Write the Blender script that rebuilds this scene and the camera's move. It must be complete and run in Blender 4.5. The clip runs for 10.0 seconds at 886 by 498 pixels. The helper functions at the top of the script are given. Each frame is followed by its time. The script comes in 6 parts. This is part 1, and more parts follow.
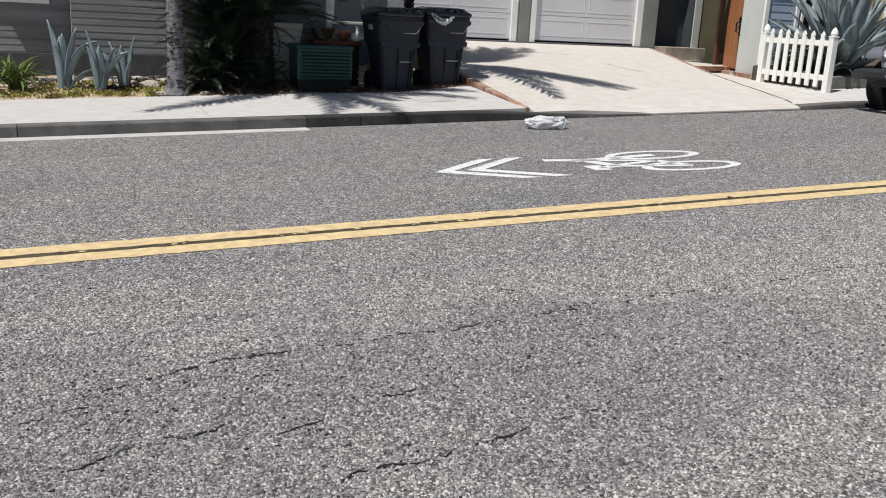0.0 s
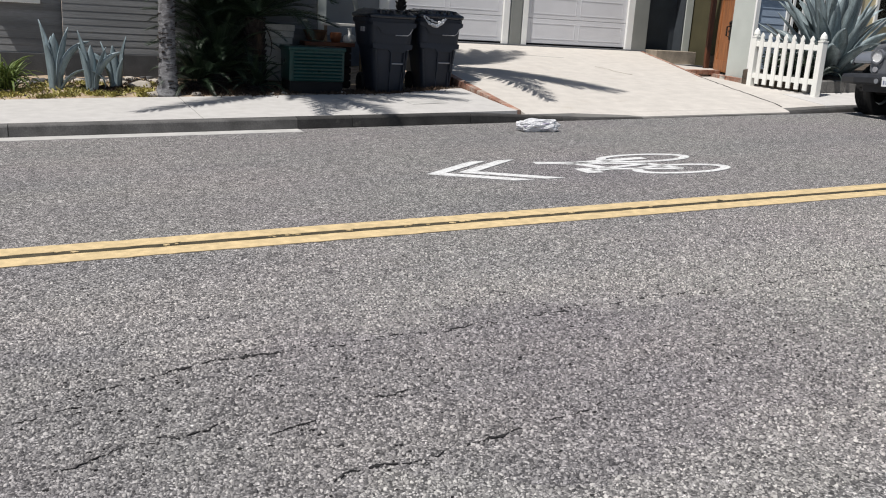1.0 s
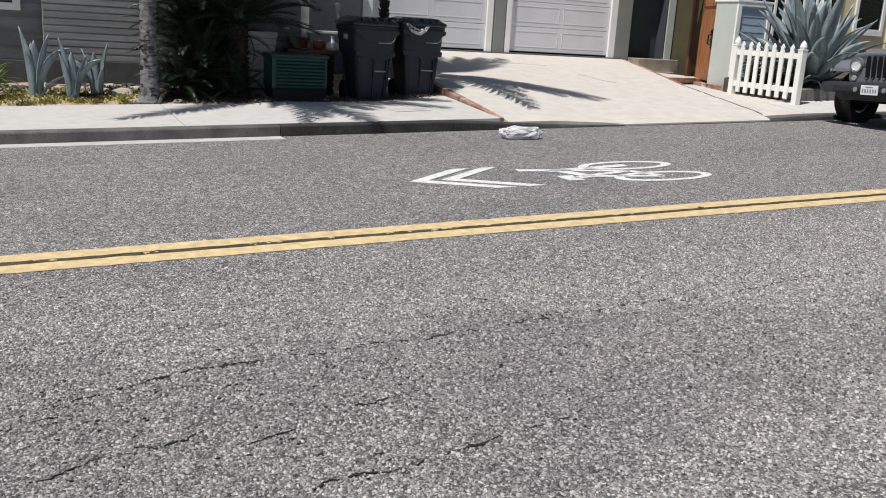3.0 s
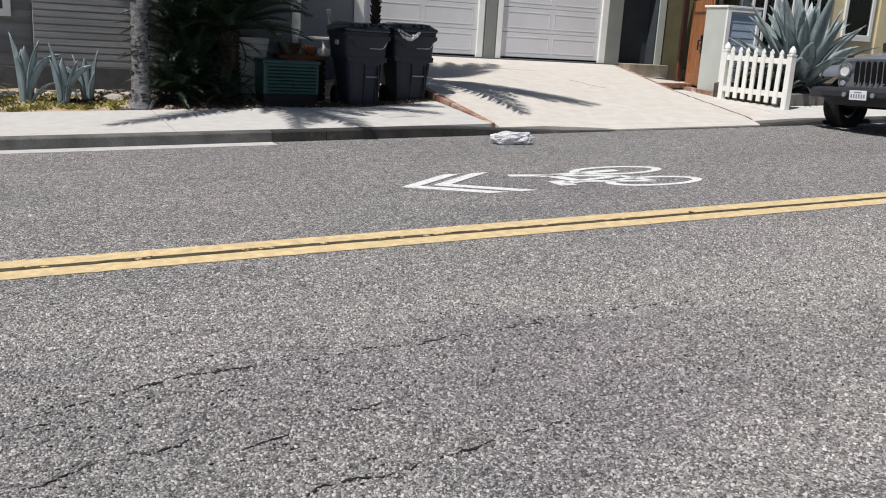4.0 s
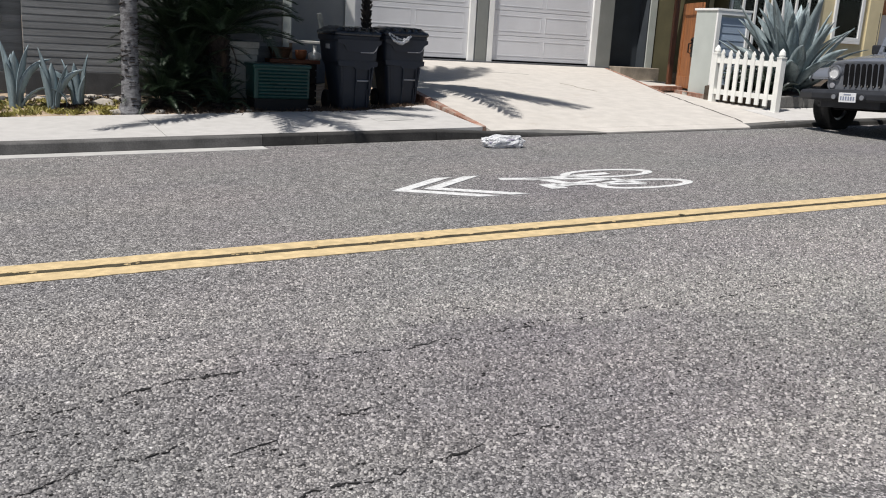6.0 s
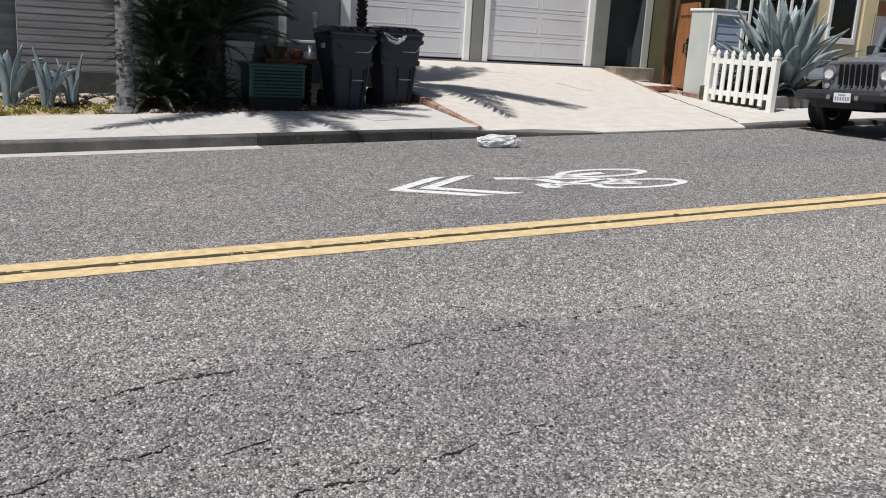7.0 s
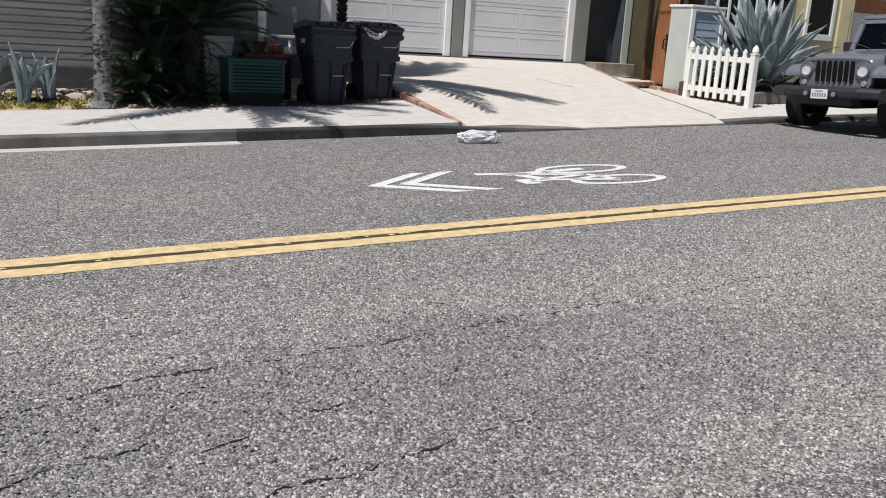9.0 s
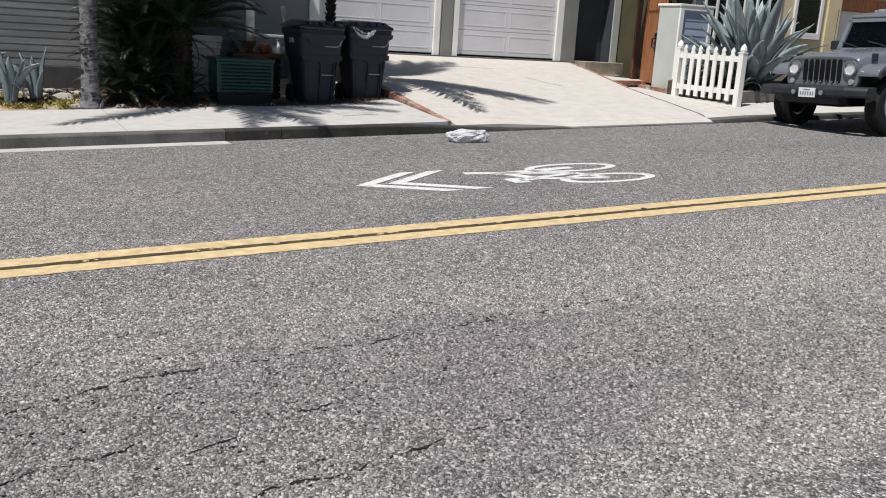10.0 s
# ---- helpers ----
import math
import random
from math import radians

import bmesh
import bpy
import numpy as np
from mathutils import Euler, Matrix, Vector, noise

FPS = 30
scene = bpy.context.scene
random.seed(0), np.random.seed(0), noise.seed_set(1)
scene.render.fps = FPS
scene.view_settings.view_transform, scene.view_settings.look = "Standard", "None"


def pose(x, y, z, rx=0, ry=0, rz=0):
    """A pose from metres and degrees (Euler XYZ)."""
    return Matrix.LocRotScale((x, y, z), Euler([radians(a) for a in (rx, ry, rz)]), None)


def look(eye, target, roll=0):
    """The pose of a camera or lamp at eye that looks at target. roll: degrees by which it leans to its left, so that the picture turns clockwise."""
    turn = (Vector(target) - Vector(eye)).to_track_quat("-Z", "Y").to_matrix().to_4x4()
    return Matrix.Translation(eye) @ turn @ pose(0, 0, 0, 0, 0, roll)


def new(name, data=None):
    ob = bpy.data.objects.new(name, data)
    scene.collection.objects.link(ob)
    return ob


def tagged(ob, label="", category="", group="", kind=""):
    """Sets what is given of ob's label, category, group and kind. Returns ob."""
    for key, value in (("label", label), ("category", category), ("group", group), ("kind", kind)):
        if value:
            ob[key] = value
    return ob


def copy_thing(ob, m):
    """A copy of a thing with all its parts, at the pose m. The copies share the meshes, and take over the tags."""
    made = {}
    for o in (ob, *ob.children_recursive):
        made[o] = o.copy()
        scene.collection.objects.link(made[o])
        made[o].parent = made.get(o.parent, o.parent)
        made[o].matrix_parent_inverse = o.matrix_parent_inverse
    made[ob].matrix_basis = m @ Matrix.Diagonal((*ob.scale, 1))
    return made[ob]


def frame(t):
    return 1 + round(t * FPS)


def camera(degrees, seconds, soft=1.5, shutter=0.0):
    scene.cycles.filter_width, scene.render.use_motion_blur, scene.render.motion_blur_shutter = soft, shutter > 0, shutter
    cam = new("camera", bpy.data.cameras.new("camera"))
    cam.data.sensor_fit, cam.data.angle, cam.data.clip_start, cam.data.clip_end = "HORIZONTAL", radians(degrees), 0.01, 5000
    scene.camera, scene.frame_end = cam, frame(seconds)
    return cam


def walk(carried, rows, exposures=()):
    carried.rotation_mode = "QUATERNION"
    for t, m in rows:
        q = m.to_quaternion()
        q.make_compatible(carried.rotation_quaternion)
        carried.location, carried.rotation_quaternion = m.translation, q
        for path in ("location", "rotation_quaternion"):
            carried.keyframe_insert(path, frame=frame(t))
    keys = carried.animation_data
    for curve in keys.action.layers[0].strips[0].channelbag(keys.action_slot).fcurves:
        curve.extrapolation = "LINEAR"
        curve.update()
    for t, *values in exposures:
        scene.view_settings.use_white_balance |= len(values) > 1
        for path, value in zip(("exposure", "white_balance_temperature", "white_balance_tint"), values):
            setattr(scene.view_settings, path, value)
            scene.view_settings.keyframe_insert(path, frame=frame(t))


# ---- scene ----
EXPO = 0.0
cam = camera(53.3, 10.0, soft=1.05)
# seconds, eye (x, y, z), turn in degrees (rx, ry, rz)
PATH = (
    (0.0, 0.008, 0.030, 1.351, 75.265, -2.905, -22.980),
    (0.5, 0.008, 0.028, 1.351, 75.279, -2.989, -23.179),
    (1.0, -0.007, 0.011, 1.357, 75.406, -3.258, -23.508),
    (1.5, -0.009, 0.005, 1.358, 75.715, -3.411, -23.767),
    (2.0, 0.002, 0.012, 1.356, 75.814, -3.400, -24.009),
    (2.5, 0.011, 0.013, 1.356, 75.823, -3.383, -24.220),
    (4.0, 0.001, -0.001, 1.361, 76.308, -3.367, -25.080),
    (4.5, 0.000, 0.000, 1.360, 76.400, -3.300, -25.200),
    (5.0, 0.008, 0.002, 1.358, 76.470, -3.302, -25.344),
    (5.5, 0.012, -0.000, 1.362, 76.540, -3.238, -25.477),
    (7.0, 0.024, -0.001, 1.358, 76.576, -3.305, -25.854),
    (7.5, 0.023, -0.000, 1.357, 76.434, -3.400, -26.063),
    (8.0, 0.028, -0.002, 1.358, 76.349, -3.449, -26.450),
    (8.5, 0.032, -0.013, 1.364, 76.340, -3.419, -26.740),
    (9.0, 0.032, -0.012, 1.365, 76.338, -3.463, -27.041),
    (9.5, 0.034, -0.013, 1.365, 76.351, -3.460, -27.345),
    (10.0, 0.043, -0.012, 1.363, 76.336, -3.386, -27.695),
)
walk(cam, [(t, pose(*p)) for t, *p in PATH], exposures=((0.0, EXPO), (10.0, EXPO)))

# ---- world, sun ----
SUN_DIR = Vector((-0.42, -0.16, 0.885)).normalized()
world = bpy.data.worlds.new("sky")
scene.world = world
world.use_nodes = True
_n = world.node_tree.nodes
_sky = _n.new("ShaderNodeTexSky")
_sky.sky_type = "NISHITA"
_sky.sun_disc = False
_sky.sun_elevation = math.asin(SUN_DIR.z)
_sky.sun_rotation = math.atan2(SUN_DIR.x, SUN_DIR.y)
world.node_tree.links.new(_sky.outputs[0], _n["Background"].inputs[0])
_n["Background"].inputs[1].default_value = 0.066
_sun = bpy.data.lights.new("sun", "SUN")
_sun.energy, _sun.angle, _sun.color = 5.2, radians(0.5), (1.0, 0.965, 0.925)
new("sun", _sun).matrix_world = look(SUN_DIR * 50, (0, 0, 0))

# ---- materials ----


def ramp_node(nt, fac, stops):
    r = nt.nodes.new("ShaderNodeValToRGB")
    els = r.color_ramp.elements
    while len(els) < len(stops):
        els.new(0.5)
    for e, (p, c) in zip(els, stops):
        e.position = p
        e.color = (*c, 1) if isinstance(c, tuple) else (c, c, c, 1)
    nt.links.new(fac, r.inputs[0])
    return r.outputs[0]


def mat(name, colour, rough=0.7, metal=0.0, fine=60.0, coarse=3.0, vary=0.25, bump=0.2, dist=0.004, rand=0.0, spec=0.4,
        stain=None, stain_at=(0.55, 0.7), stretch=(1, 1, 1)):
    """A surface with grain and patches at two scales; stain: a second colour in coarse patches."""
    m = bpy.data.materials.new(name)
    m.use_nodes = True
    nt = m.node_tree
    N, L = nt.nodes, nt.links
    b = N["Principled BSDF"]
    tc = N.new("ShaderNodeTexCoord")
    mp = N.new("ShaderNodeMapping")
    mp.inputs["Scale"].default_value = stretch
    L.new(tc.outputs["Object"], mp.inputs[0])
    oi = N.new("ShaderNodeObjectInfo")
    add = N.new("ShaderNodeVectorMath")
    sc = N.new("ShaderNodeMath")
    sc.operation = "MULTIPLY"
    sc.inputs[1].default_value = 37.0
    L.new(oi.outputs["Random"], sc.inputs[0])
    L.new(mp.outputs[0], add.inputs[0])
    L.new(sc.outputs[0], add.inputs[1])
    fi, co = N.new("ShaderNodeTexNoise"), N.new("ShaderNodeTexNoise")
    for n_, s_, d_ in ((fi, fine, 3), (co, coarse, 5)):
        n_.inputs["Scale"].default_value = s_
        n_.inputs["Detail"].default_value = d_
        L.new(add.outputs[0], n_.inputs["Vector"])
    lo = tuple(max(0, c * (1 - vary)) for c in colour)
    hi = tuple(min(1, c * (1 + vary)) for c in colour)
    c1 = ramp_node(nt, co.outputs[0], [(0.3, lo), (0.7, hi)])
    g = ramp_node(nt, fi.outputs[0], [(0.3, 1 - vary * 0.8), (0.7, 1.0)])
    mul = N.new("ShaderNodeMixRGB")
    mul.blend_type = "MULTIPLY"
    mul.inputs[0].default_value = 1.0
    L.new(c1, mul.inputs[1])
    L.new(g, mul.inputs[2])
    out = mul.outputs[0]
    if stain:
        st = N.new("ShaderNodeTexNoise")
        st.inputs["Scale"].default_value = coarse * 0.6
        st.inputs["Detail"].default_value = 7
        st.inputs["Roughness"].default_value = 0.65
        L.new(add.outputs[0], st.inputs["Vector"])
        f = ramp_node(nt, st.outputs[0], [(stain_at[0], 0.0), (stain_at[1], 1.0)])
        mx = N.new("ShaderNodeMixRGB")
        L.new(f, mx.inputs[0])
        L.new(out, mx.inputs[1])
        mx.inputs[2].default_value = (*stain, 1)
        out = mx.outputs[0]
    if rand:
        r = ramp_node(nt, oi.outputs["Random"], [(0.0, 1 - rand), (1.0, 1.0)])
        m2 = N.new("ShaderNodeMixRGB")
        m2.blend_type = "MULTIPLY"
        m2.inputs[0].default_value = 1.0
        L.new(out, m2.inputs[1])
        L.new(r, m2.inputs[2])
        out = m2.outputs[0]
    L.new(out, b.inputs["Base Color"])
    rr = N.new("ShaderNodeMapRange")
    rr.inputs["To Min"].default_value = max(0.02, rough - 0.1)
    rr.inputs["To Max"].default_value = min(1, rough + 0.1)
    L.new(co.outputs[0], rr.inputs[0])
    L.new(rr.outputs[0], b.inputs["Roughness"])
    b.inputs["Metallic"].default_value = metal
    b.inputs["Specular IOR Level"].default_value = spec
    if bump:
        bp = N.new("ShaderNodeBump")
        bp.inputs["Strength"].default_value = bump
        bp.inputs["Distance"].default_value = dist
        L.new(fi.outputs[0], bp.inputs["Height"])
        L.new(bp.outputs[0], b.inputs["Normal"])
    return m


def asphalt_mat(name, chips=False):
    """Worn chip-seal: pale stones of about a centimetre in dark binder, with broad stains along the lanes.
    chips: for the loose stones themselves, each with a tone of its own."""
    m = bpy.data.materials.new(name)
    m.use_nodes = True
    nt = m.node_tree
    N, L = nt.nodes, nt.links
    b = N["Principled BSDF"]
    tc = N.new("ShaderNodeTexCoord")
    co = tc.outputs["Object"]
    warp = N.new("ShaderNodeTexNoise")
    warp.inputs["Scale"].default_value = 48
    warp.inputs["Detail"].default_value = 3
    L.new(co, warp.inputs["Vector"])
    wm = N.new("ShaderNodeMixRGB")
    wm.blend_type = "ADD"
    wm.inputs[0].default_value = 0.034
    L.new(co, wm.inputs[1])
    L.new(warp.outputs["Color"], wm.inputs[2])
    v = N.new("ShaderNodeTexVoronoi")
    v.inputs["Scale"].default_value = 98
    L.new(wm.outputs[0], v.inputs["Vector"])
    sep = N.new("ShaderNodeSeparateColor")
    L.new(v.outputs["Color"], sep.inputs[0])
    stone = ramp_node(nt, sep.outputs[0], [(0.0, (0.150, 0.147, 0.149)), (0.35, (0.290, 0.284, 0.281)), (0.75, (0.405, 0.395, 0.387)), (1.0, (0.52, 0.506, 0.493))])
    gapf = ramp_node(nt, v.outputs["Distance"], [(0.28, 0.0), (0.66, 0.86)])
    gap = N.new("ShaderNodeMixRGB")
    L.new(gapf, gap.inputs[0])
    L.new(stone, gap.inputs[1])
    gap.inputs[2].default_value = (0.040, 0.039, 0.041, 1)
    if chips:
        geo = N.new("ShaderNodeNewGeometry")
        own = ramp_node(nt, geo.outputs["Random Per Island"], CHIP_TONES)
        gap.inputs[0].default_value = 0.0
        for ln_ in list(gap.inputs[0].links):
            L.remove(ln_)
        L.new(own, gap.inputs[1])
    # hollows where the binder shows between the chips
    pit = N.new("ShaderNodeTexNoise")
    pit.inputs["Scale"].default_value = 72
    pit.inputs["Detail"].default_value = 2
    L.new(wm.outputs[0], pit.inputs["Vector"])
    pitr = ramp_node(nt, pit.outputs[0], [(0.32, 0.26), (0.43, 0.82), (0.54, 1.05), (0.68, 1.42)])
    f2 = N.new("ShaderNodeTexNoise")
    f2.inputs["Scale"].default_value = 44
    f2.inputs["Detail"].default_value = 5
    f2.inputs["Roughness"].default_value = 0.6
    L.new(co, f2.inputs["Vector"])
    f2r = ramp_node(nt, f2.outputs[0], [(0.34, 0.62), (0.5, 1.0), (0.66, 1.34)])
    big = N.new("ShaderNodeTexNoise")
    big.inputs["Scale"].default_value = 0.9
    big.inputs["Detail"].default_value = 6
    big.inputs["Roughness"].default_value = 0.6
    mp = N.new("ShaderNodeMapping")
    mp.inputs["Scale"].default_value = (0.45, 1.3, 1)
    L.new(co, mp.inputs[0])
    L.new(mp.outputs[0], big.inputs["Vector"])
    bigr = ramp_node(nt, big.outputs[0], [(0.33, (0.90, 0.89, 0.915)), (0.5, (1.02, 1.005, 1.005)), (0.68, (1.09, 1.07, 1.045))])
    out = gap.outputs[0]
    f3 = N.new("ShaderNodeTexNoise")
    f3.inputs["Scale"].default_value = 15
    f3.inputs["Detail"].default_value = 3
    L.new(co, f3.inputs["Vector"])
    f3r = ramp_node(nt, f3.outputs[0], [(0.34, 0.78), (0.5, 1.0), (0.66, 1.18)])
    # long dark oil stain along the near lane
    dm = N.new("ShaderNodeMapping")
    dm.inputs["Location"].default_value = (-1.1 * 0.17, -2.8 * 0.72, 0)
    dm.inputs["Scale"].default_value = (0.17, 0.72, 0.1)
    L.new(co, dm.inputs[0])
    dn = N.new("ShaderNodeTexNoise")
    dn.inputs["Scale"].default_value = 1.6
    dn.inputs["Detail"].default_value = 5
    L.new(co, dn.inputs["Vector"])
    ln = N.new("ShaderNodeVectorMath")
    ln.operation = "LENGTH"
    L.new(dm.outputs[0], ln.inputs[0])
    ad = N.new("ShaderNodeMath")
    L.new(ln.outputs["Value"], ad.inputs[0])
    L.new(dn.outputs[0], ad.inputs[1])
    dr = ramp_node(nt, ad.outputs[0], [(0.3, (0.84, 0.828, 0.84)), (1.0, (0.925, 0.915, 0.922)), (2.2, (1.06, 1.055, 1.04))])
    # slow drift between a rosy and a greenish grey
    hue = N.new("ShaderNodeTexNoise")
    hue.inputs["Scale"].default_value = 0.55
    hue.inputs["Detail"].default_value = 3
    L.new(co, hue.inputs["Vector"])
    huer = ramp_node(nt, hue.outputs[0], [(0.36, (1.015, 0.99, 1.0)), (0.64, (0.985, 1.0, 0.985))])
    for o_ in (bigr, dr, huer) if chips else (pitr, f2r, f3r, bigr, dr, huer):
        mu = N.new("ShaderNodeMixRGB")
        mu.blend_type = "MULTIPLY"
        mu.inputs[0].default_value = 1.0
        L.new(out, mu.inputs[1])
        L.new(o_, mu.inputs[2])
        out = mu.outputs[0]
    L.new(out, b.inputs["Base Color"])
    b.inputs["Roughness"].default_value = 0.85
    b.inputs["Specular IOR Level"].default_value = 0.3
    bp = N.new("ShaderNodeBump")
    bp.inputs["Strength"].default_value = 0.45
    bp.inputs["Distance"].default_value = 0.006
    bp.invert = True
    hs = N.new("ShaderNodeMath")
    hs.operation = "SUBTRACT"
    L.new(v.outputs["Distance"], hs.inputs[0])
    L.new(pit.outputs[0], hs.inputs[1])
    L.new(hs.outputs[0], bp.inputs["Height"])
    L.new(bp.outputs[0], b.inputs["Normal"])
    return m


def glass_mat(name, tint=(0.9, 0.95, 0.95), rough=0.02):
    """A thin clear pane with a gloss."""
    m = bpy.data.materials.new(name)
    m.use_nodes = True
    nt = m.node_tree
    N, L = nt.nodes, nt.links
    N.remove(N["Principled BSDF"])
    tr, gl, mx, fr = N.new("ShaderNodeBsdfTransparent"), N.new("ShaderNodeBsdfGlossy"), N.new("ShaderNodeMixShader"), N.new("ShaderNodeFresnel")
    tr.inputs[0].default_value = (*tint, 1)
    gl.inputs["Roughness"].default_value = rough
    fr.inputs[0].default_value = 1.45
    L.new(fr.outputs[0], mx.inputs[0])
    L.new(tr.outputs[0], mx.inputs[1])
    L.new(gl.outputs[0], mx.inputs[2])
    L.new(mx.outputs[0], N["Material Output"].inputs[0])
    return m


CHIP_TONES = [(0.0, (0.055, 0.054, 0.056)), (0.22, (0.160, 0.157, 0.156)), (0.75, (0.300, 0.294, 0.287)), (1.0, (0.52, 0.508, 0.49))]
ASPHALT = asphalt_mat("asphalt")
CHIPS = asphalt_mat("asphalt_chips", True)
CRACK = mat("crack_tar", (0.016, 0.015, 0.015), 0.9, fine=200, bump=0.3)
TAR = mat("black_seal", (0.062, 0.052, 0.030), 0.8, fine=90, coarse=12, vary=0.5, bump=0.4)
YELLOW = mat("yellow_road_paint", (0.60, 0.46, 0.255), 0.8, fine=110, coarse=16, vary=0.2, bump=0.6, stain=(0.50, 0.385, 0.215), stain_at=(0.52, 0.74))
WHITE_PAINT = mat("white_road_paint", (0.66, 0.66, 0.65), 0.8, fine=110, coarse=40, vary=0.2, bump=0.6, stain=(0.33, 0.325, 0.32), stain_at=(0.53, 0.70))
CONCRETE = mat("pale_concrete", (0.49, 0.475, 0.455), 0.9, fine=70, coarse=6.0, vary=0.08, bump=0.3, rand=0.05, stain=(0.41, 0.39, 0.36), stain_at=(0.60, 0.8))
DRIVE = mat("driveway_concrete", (0.51, 0.478, 0.435), 0.9, fine=55, coarse=5.0, vary=0.08, bump=0.3, stain=(0.43, 0.385, 0.33), stain_at=(0.60, 0.78))
KERB = mat("stained_kerb_concrete", (0.15, 0.145, 0.14), 0.9, fine=70, coarse=4, vary=0.4, bump=0.4, rand=0.25, stain=(0.28, 0.27, 0.25), stain_at=(0.6, 0.8))
GUTTER = mat("gutter_concrete", (0.44, 0.43, 0.41), 0.9, fine=90, coarse=5, vary=0.15, bump=0.3)
BRICK = mat("red_brick", (0.40, 0.20, 0.135), 0.85, fine=90, coarse=8, vary=0.3, bump=0.4, rand=0.3, stain=(0.46, 0.37, 0.31), stain_at=(0.48, 0.66))
STEP = mat("tan_step_concrete", (0.33, 0.28, 0.22), 0.9, fine=70, coarse=5, vary=0.3, bump=0.3)
SOIL = mat("dry_soil", (0.43, 0.335, 0.24), 0.95, fine=38, coarse=6, vary=0.3, bump=0.8, dist=0.02, stain=(0.20, 0.14, 0.09), stain_at=(0.52, 0.68))
SIDING = mat("grey_siding_paint", (0.222, 0.226, 0.231), 0.7, fine=45, coarse=4, vary=0.26, bump=0.5, rand=0.2, stretch=(0.25, 1, 3))
SIDING_DARK = mat("dark_grey_siding_paint", (0.27, 0.272, 0.28), 0.65, fine=60, coarse=3, vary=0.12, bump=0.3, rand=0.1, stretch=(0.25, 1, 3))
GREYWALL = mat("grey_wall_paint", (0.30, 0.31, 0.318), 0.75, fine=80, coarse=2, vary=0.1, bump=0.3)
FOUND = mat("dark_foundation", (0.072, 0.073, 0.076), 0.9, fine=60, coarse=4, vary=0.3, bump=0.4)
TRIM_WHITE = mat("white_trim_paint", (0.80, 0.80, 0.78), 0.5, fine=60, coarse=3, vary=0.05, bump=0.1)
TRIM_GREY = mat("grey_green_trim_paint", (0.22, 0.228, 0.215), 0.6, fine=60, coarse=3, vary=0.08, bump=0.15)
DOOR_WHITE = mat("garage_door_white", (0.65, 0.655, 0.68), 0.45, fine=60, coarse=2, vary=0.05, bump=0.08)
SILL = mat("grey_sill_concrete", (0.13, 0.135, 0.145), 0.85, fine=60, coarse=4, vary=0.25, bump=0.3)
DARK = mat("dark_interior", (0.010, 0.010, 0.011), 0.8, vary=0.3)
ALCOVE = mat("alcove_grey_paint", (0.046, 0.055, 0.065), 0.8, fine=60, coarse=3, vary=0.15)
WOOD_DOOR = mat("red_brown_wood", (0.34, 0.135, 0.05), 0.5, fine=50, coarse=6, vary=0.35, bump=0.2, stretch=(4, 4, 0.5))
OLIVE = mat("olive_wall", (0.072, 0.064, 0.032), 0.8, fine=60, coarse=3, vary=0.15)
YELLOWWALL = mat("pale_yellow_stucco", (0.66, 0.57, 0.36), 0.85, fine=70, coarse=2, vary=0.1, bump=0.4)
GATEGREY = mat("pale_grey_green_panel", (0.47, 0.50, 0.47), 0.6, fine=60, coarse=3, vary=0.06, bump=0.1)
BLUESLAT = mat("blue_grey_slat", (0.36, 0.44, 0.55), 0.5, fine=60, coarse=5, vary=0.12, rand=0.2, stretch=(0.3, 1, 3))
IRON = mat("black_iron", (0.03, 0.03, 0.03), 0.45, metal=0.7, vary=0.3)
BIN = mat("charcoal_plastic", (0.0125, 0.018, 0.031), 0.55, fine=140, coarse=5, vary=0.18, bump=0.12, spec=0.5)
BINLID = mat("charcoal_lid_plastic", (0.015, 0.018, 0.026), 0.22, fine=90, coarse=5, vary=0.25, bump=0.15, spec=0.55)
BAGBLACK = mat("pale_bag_film", (0.55, 0.56, 0.58), 0.15, fine=30, coarse=8, bump=0.9, dist=0.02, spec=0.6)
STAMP = mat("pale_stamp", (0.34, 0.34, 0.36), 0.6, vary=0.1)
UTIL = mat("utility_green", (0.008, 0.048, 0.043), 0.3, fine=80, coarse=4, vary=0.2, bump=0.1)
TRUNK = mat("palm_bark", (0.205, 0.203, 0.21), 0.95, fine=40, coarse=15, vary=0.35, bump=0.6, dist=0.012, stain=(0.09, 0.086, 0.09), stain_at=(0.46, 0.58), stretch=(1, 1, 2.2))
BOOT = mat("dark_leaf_base", (0.032, 0.025, 0.022), 0.95, fine=50, coarse=6, vary=0.5, bump=0.8, dist=0.01)
FROND = mat("cycad_green", (0.027, 0.049, 0.024), 0.42, fine=30, coarse=3, vary=0.4, bump=0.0, rand=0.35, spec=0.5)
FRONDP = mat("palm_green", (0.06, 0.09, 0.035), 0.5, fine=30, coarse=3, vary=0.35, bump=0.0, rand=0.3)
DRYLEAF = mat("dry_leaf", (0.10, 0.062, 0.038), 0.8, fine=40, coarse=5, vary=0.35, bump=0.2, rand=0.4)
AGAVE = mat("blue_agave_leaf", (0.27, 0.345, 0.375), 0.5, fine=40, coarse=6, vary=0.35, bump=0.08, rand=0.3, stretch=(3, 3, 0.5))
DARKSOIL = mat("dark_planter_soil", (0.085, 0.066, 0.05), 0.95, fine=38, coarse=6, vary=0.35, bump=0.8, dist=0.02)
AGAVE_LOW = mat("dark_agave_leaf", (0.075, 0.098, 0.085), 0.4, fine=40, coarse=5, vary=0.4, bump=0.08, rand=0.4, stretch=(3, 3, 0.5))
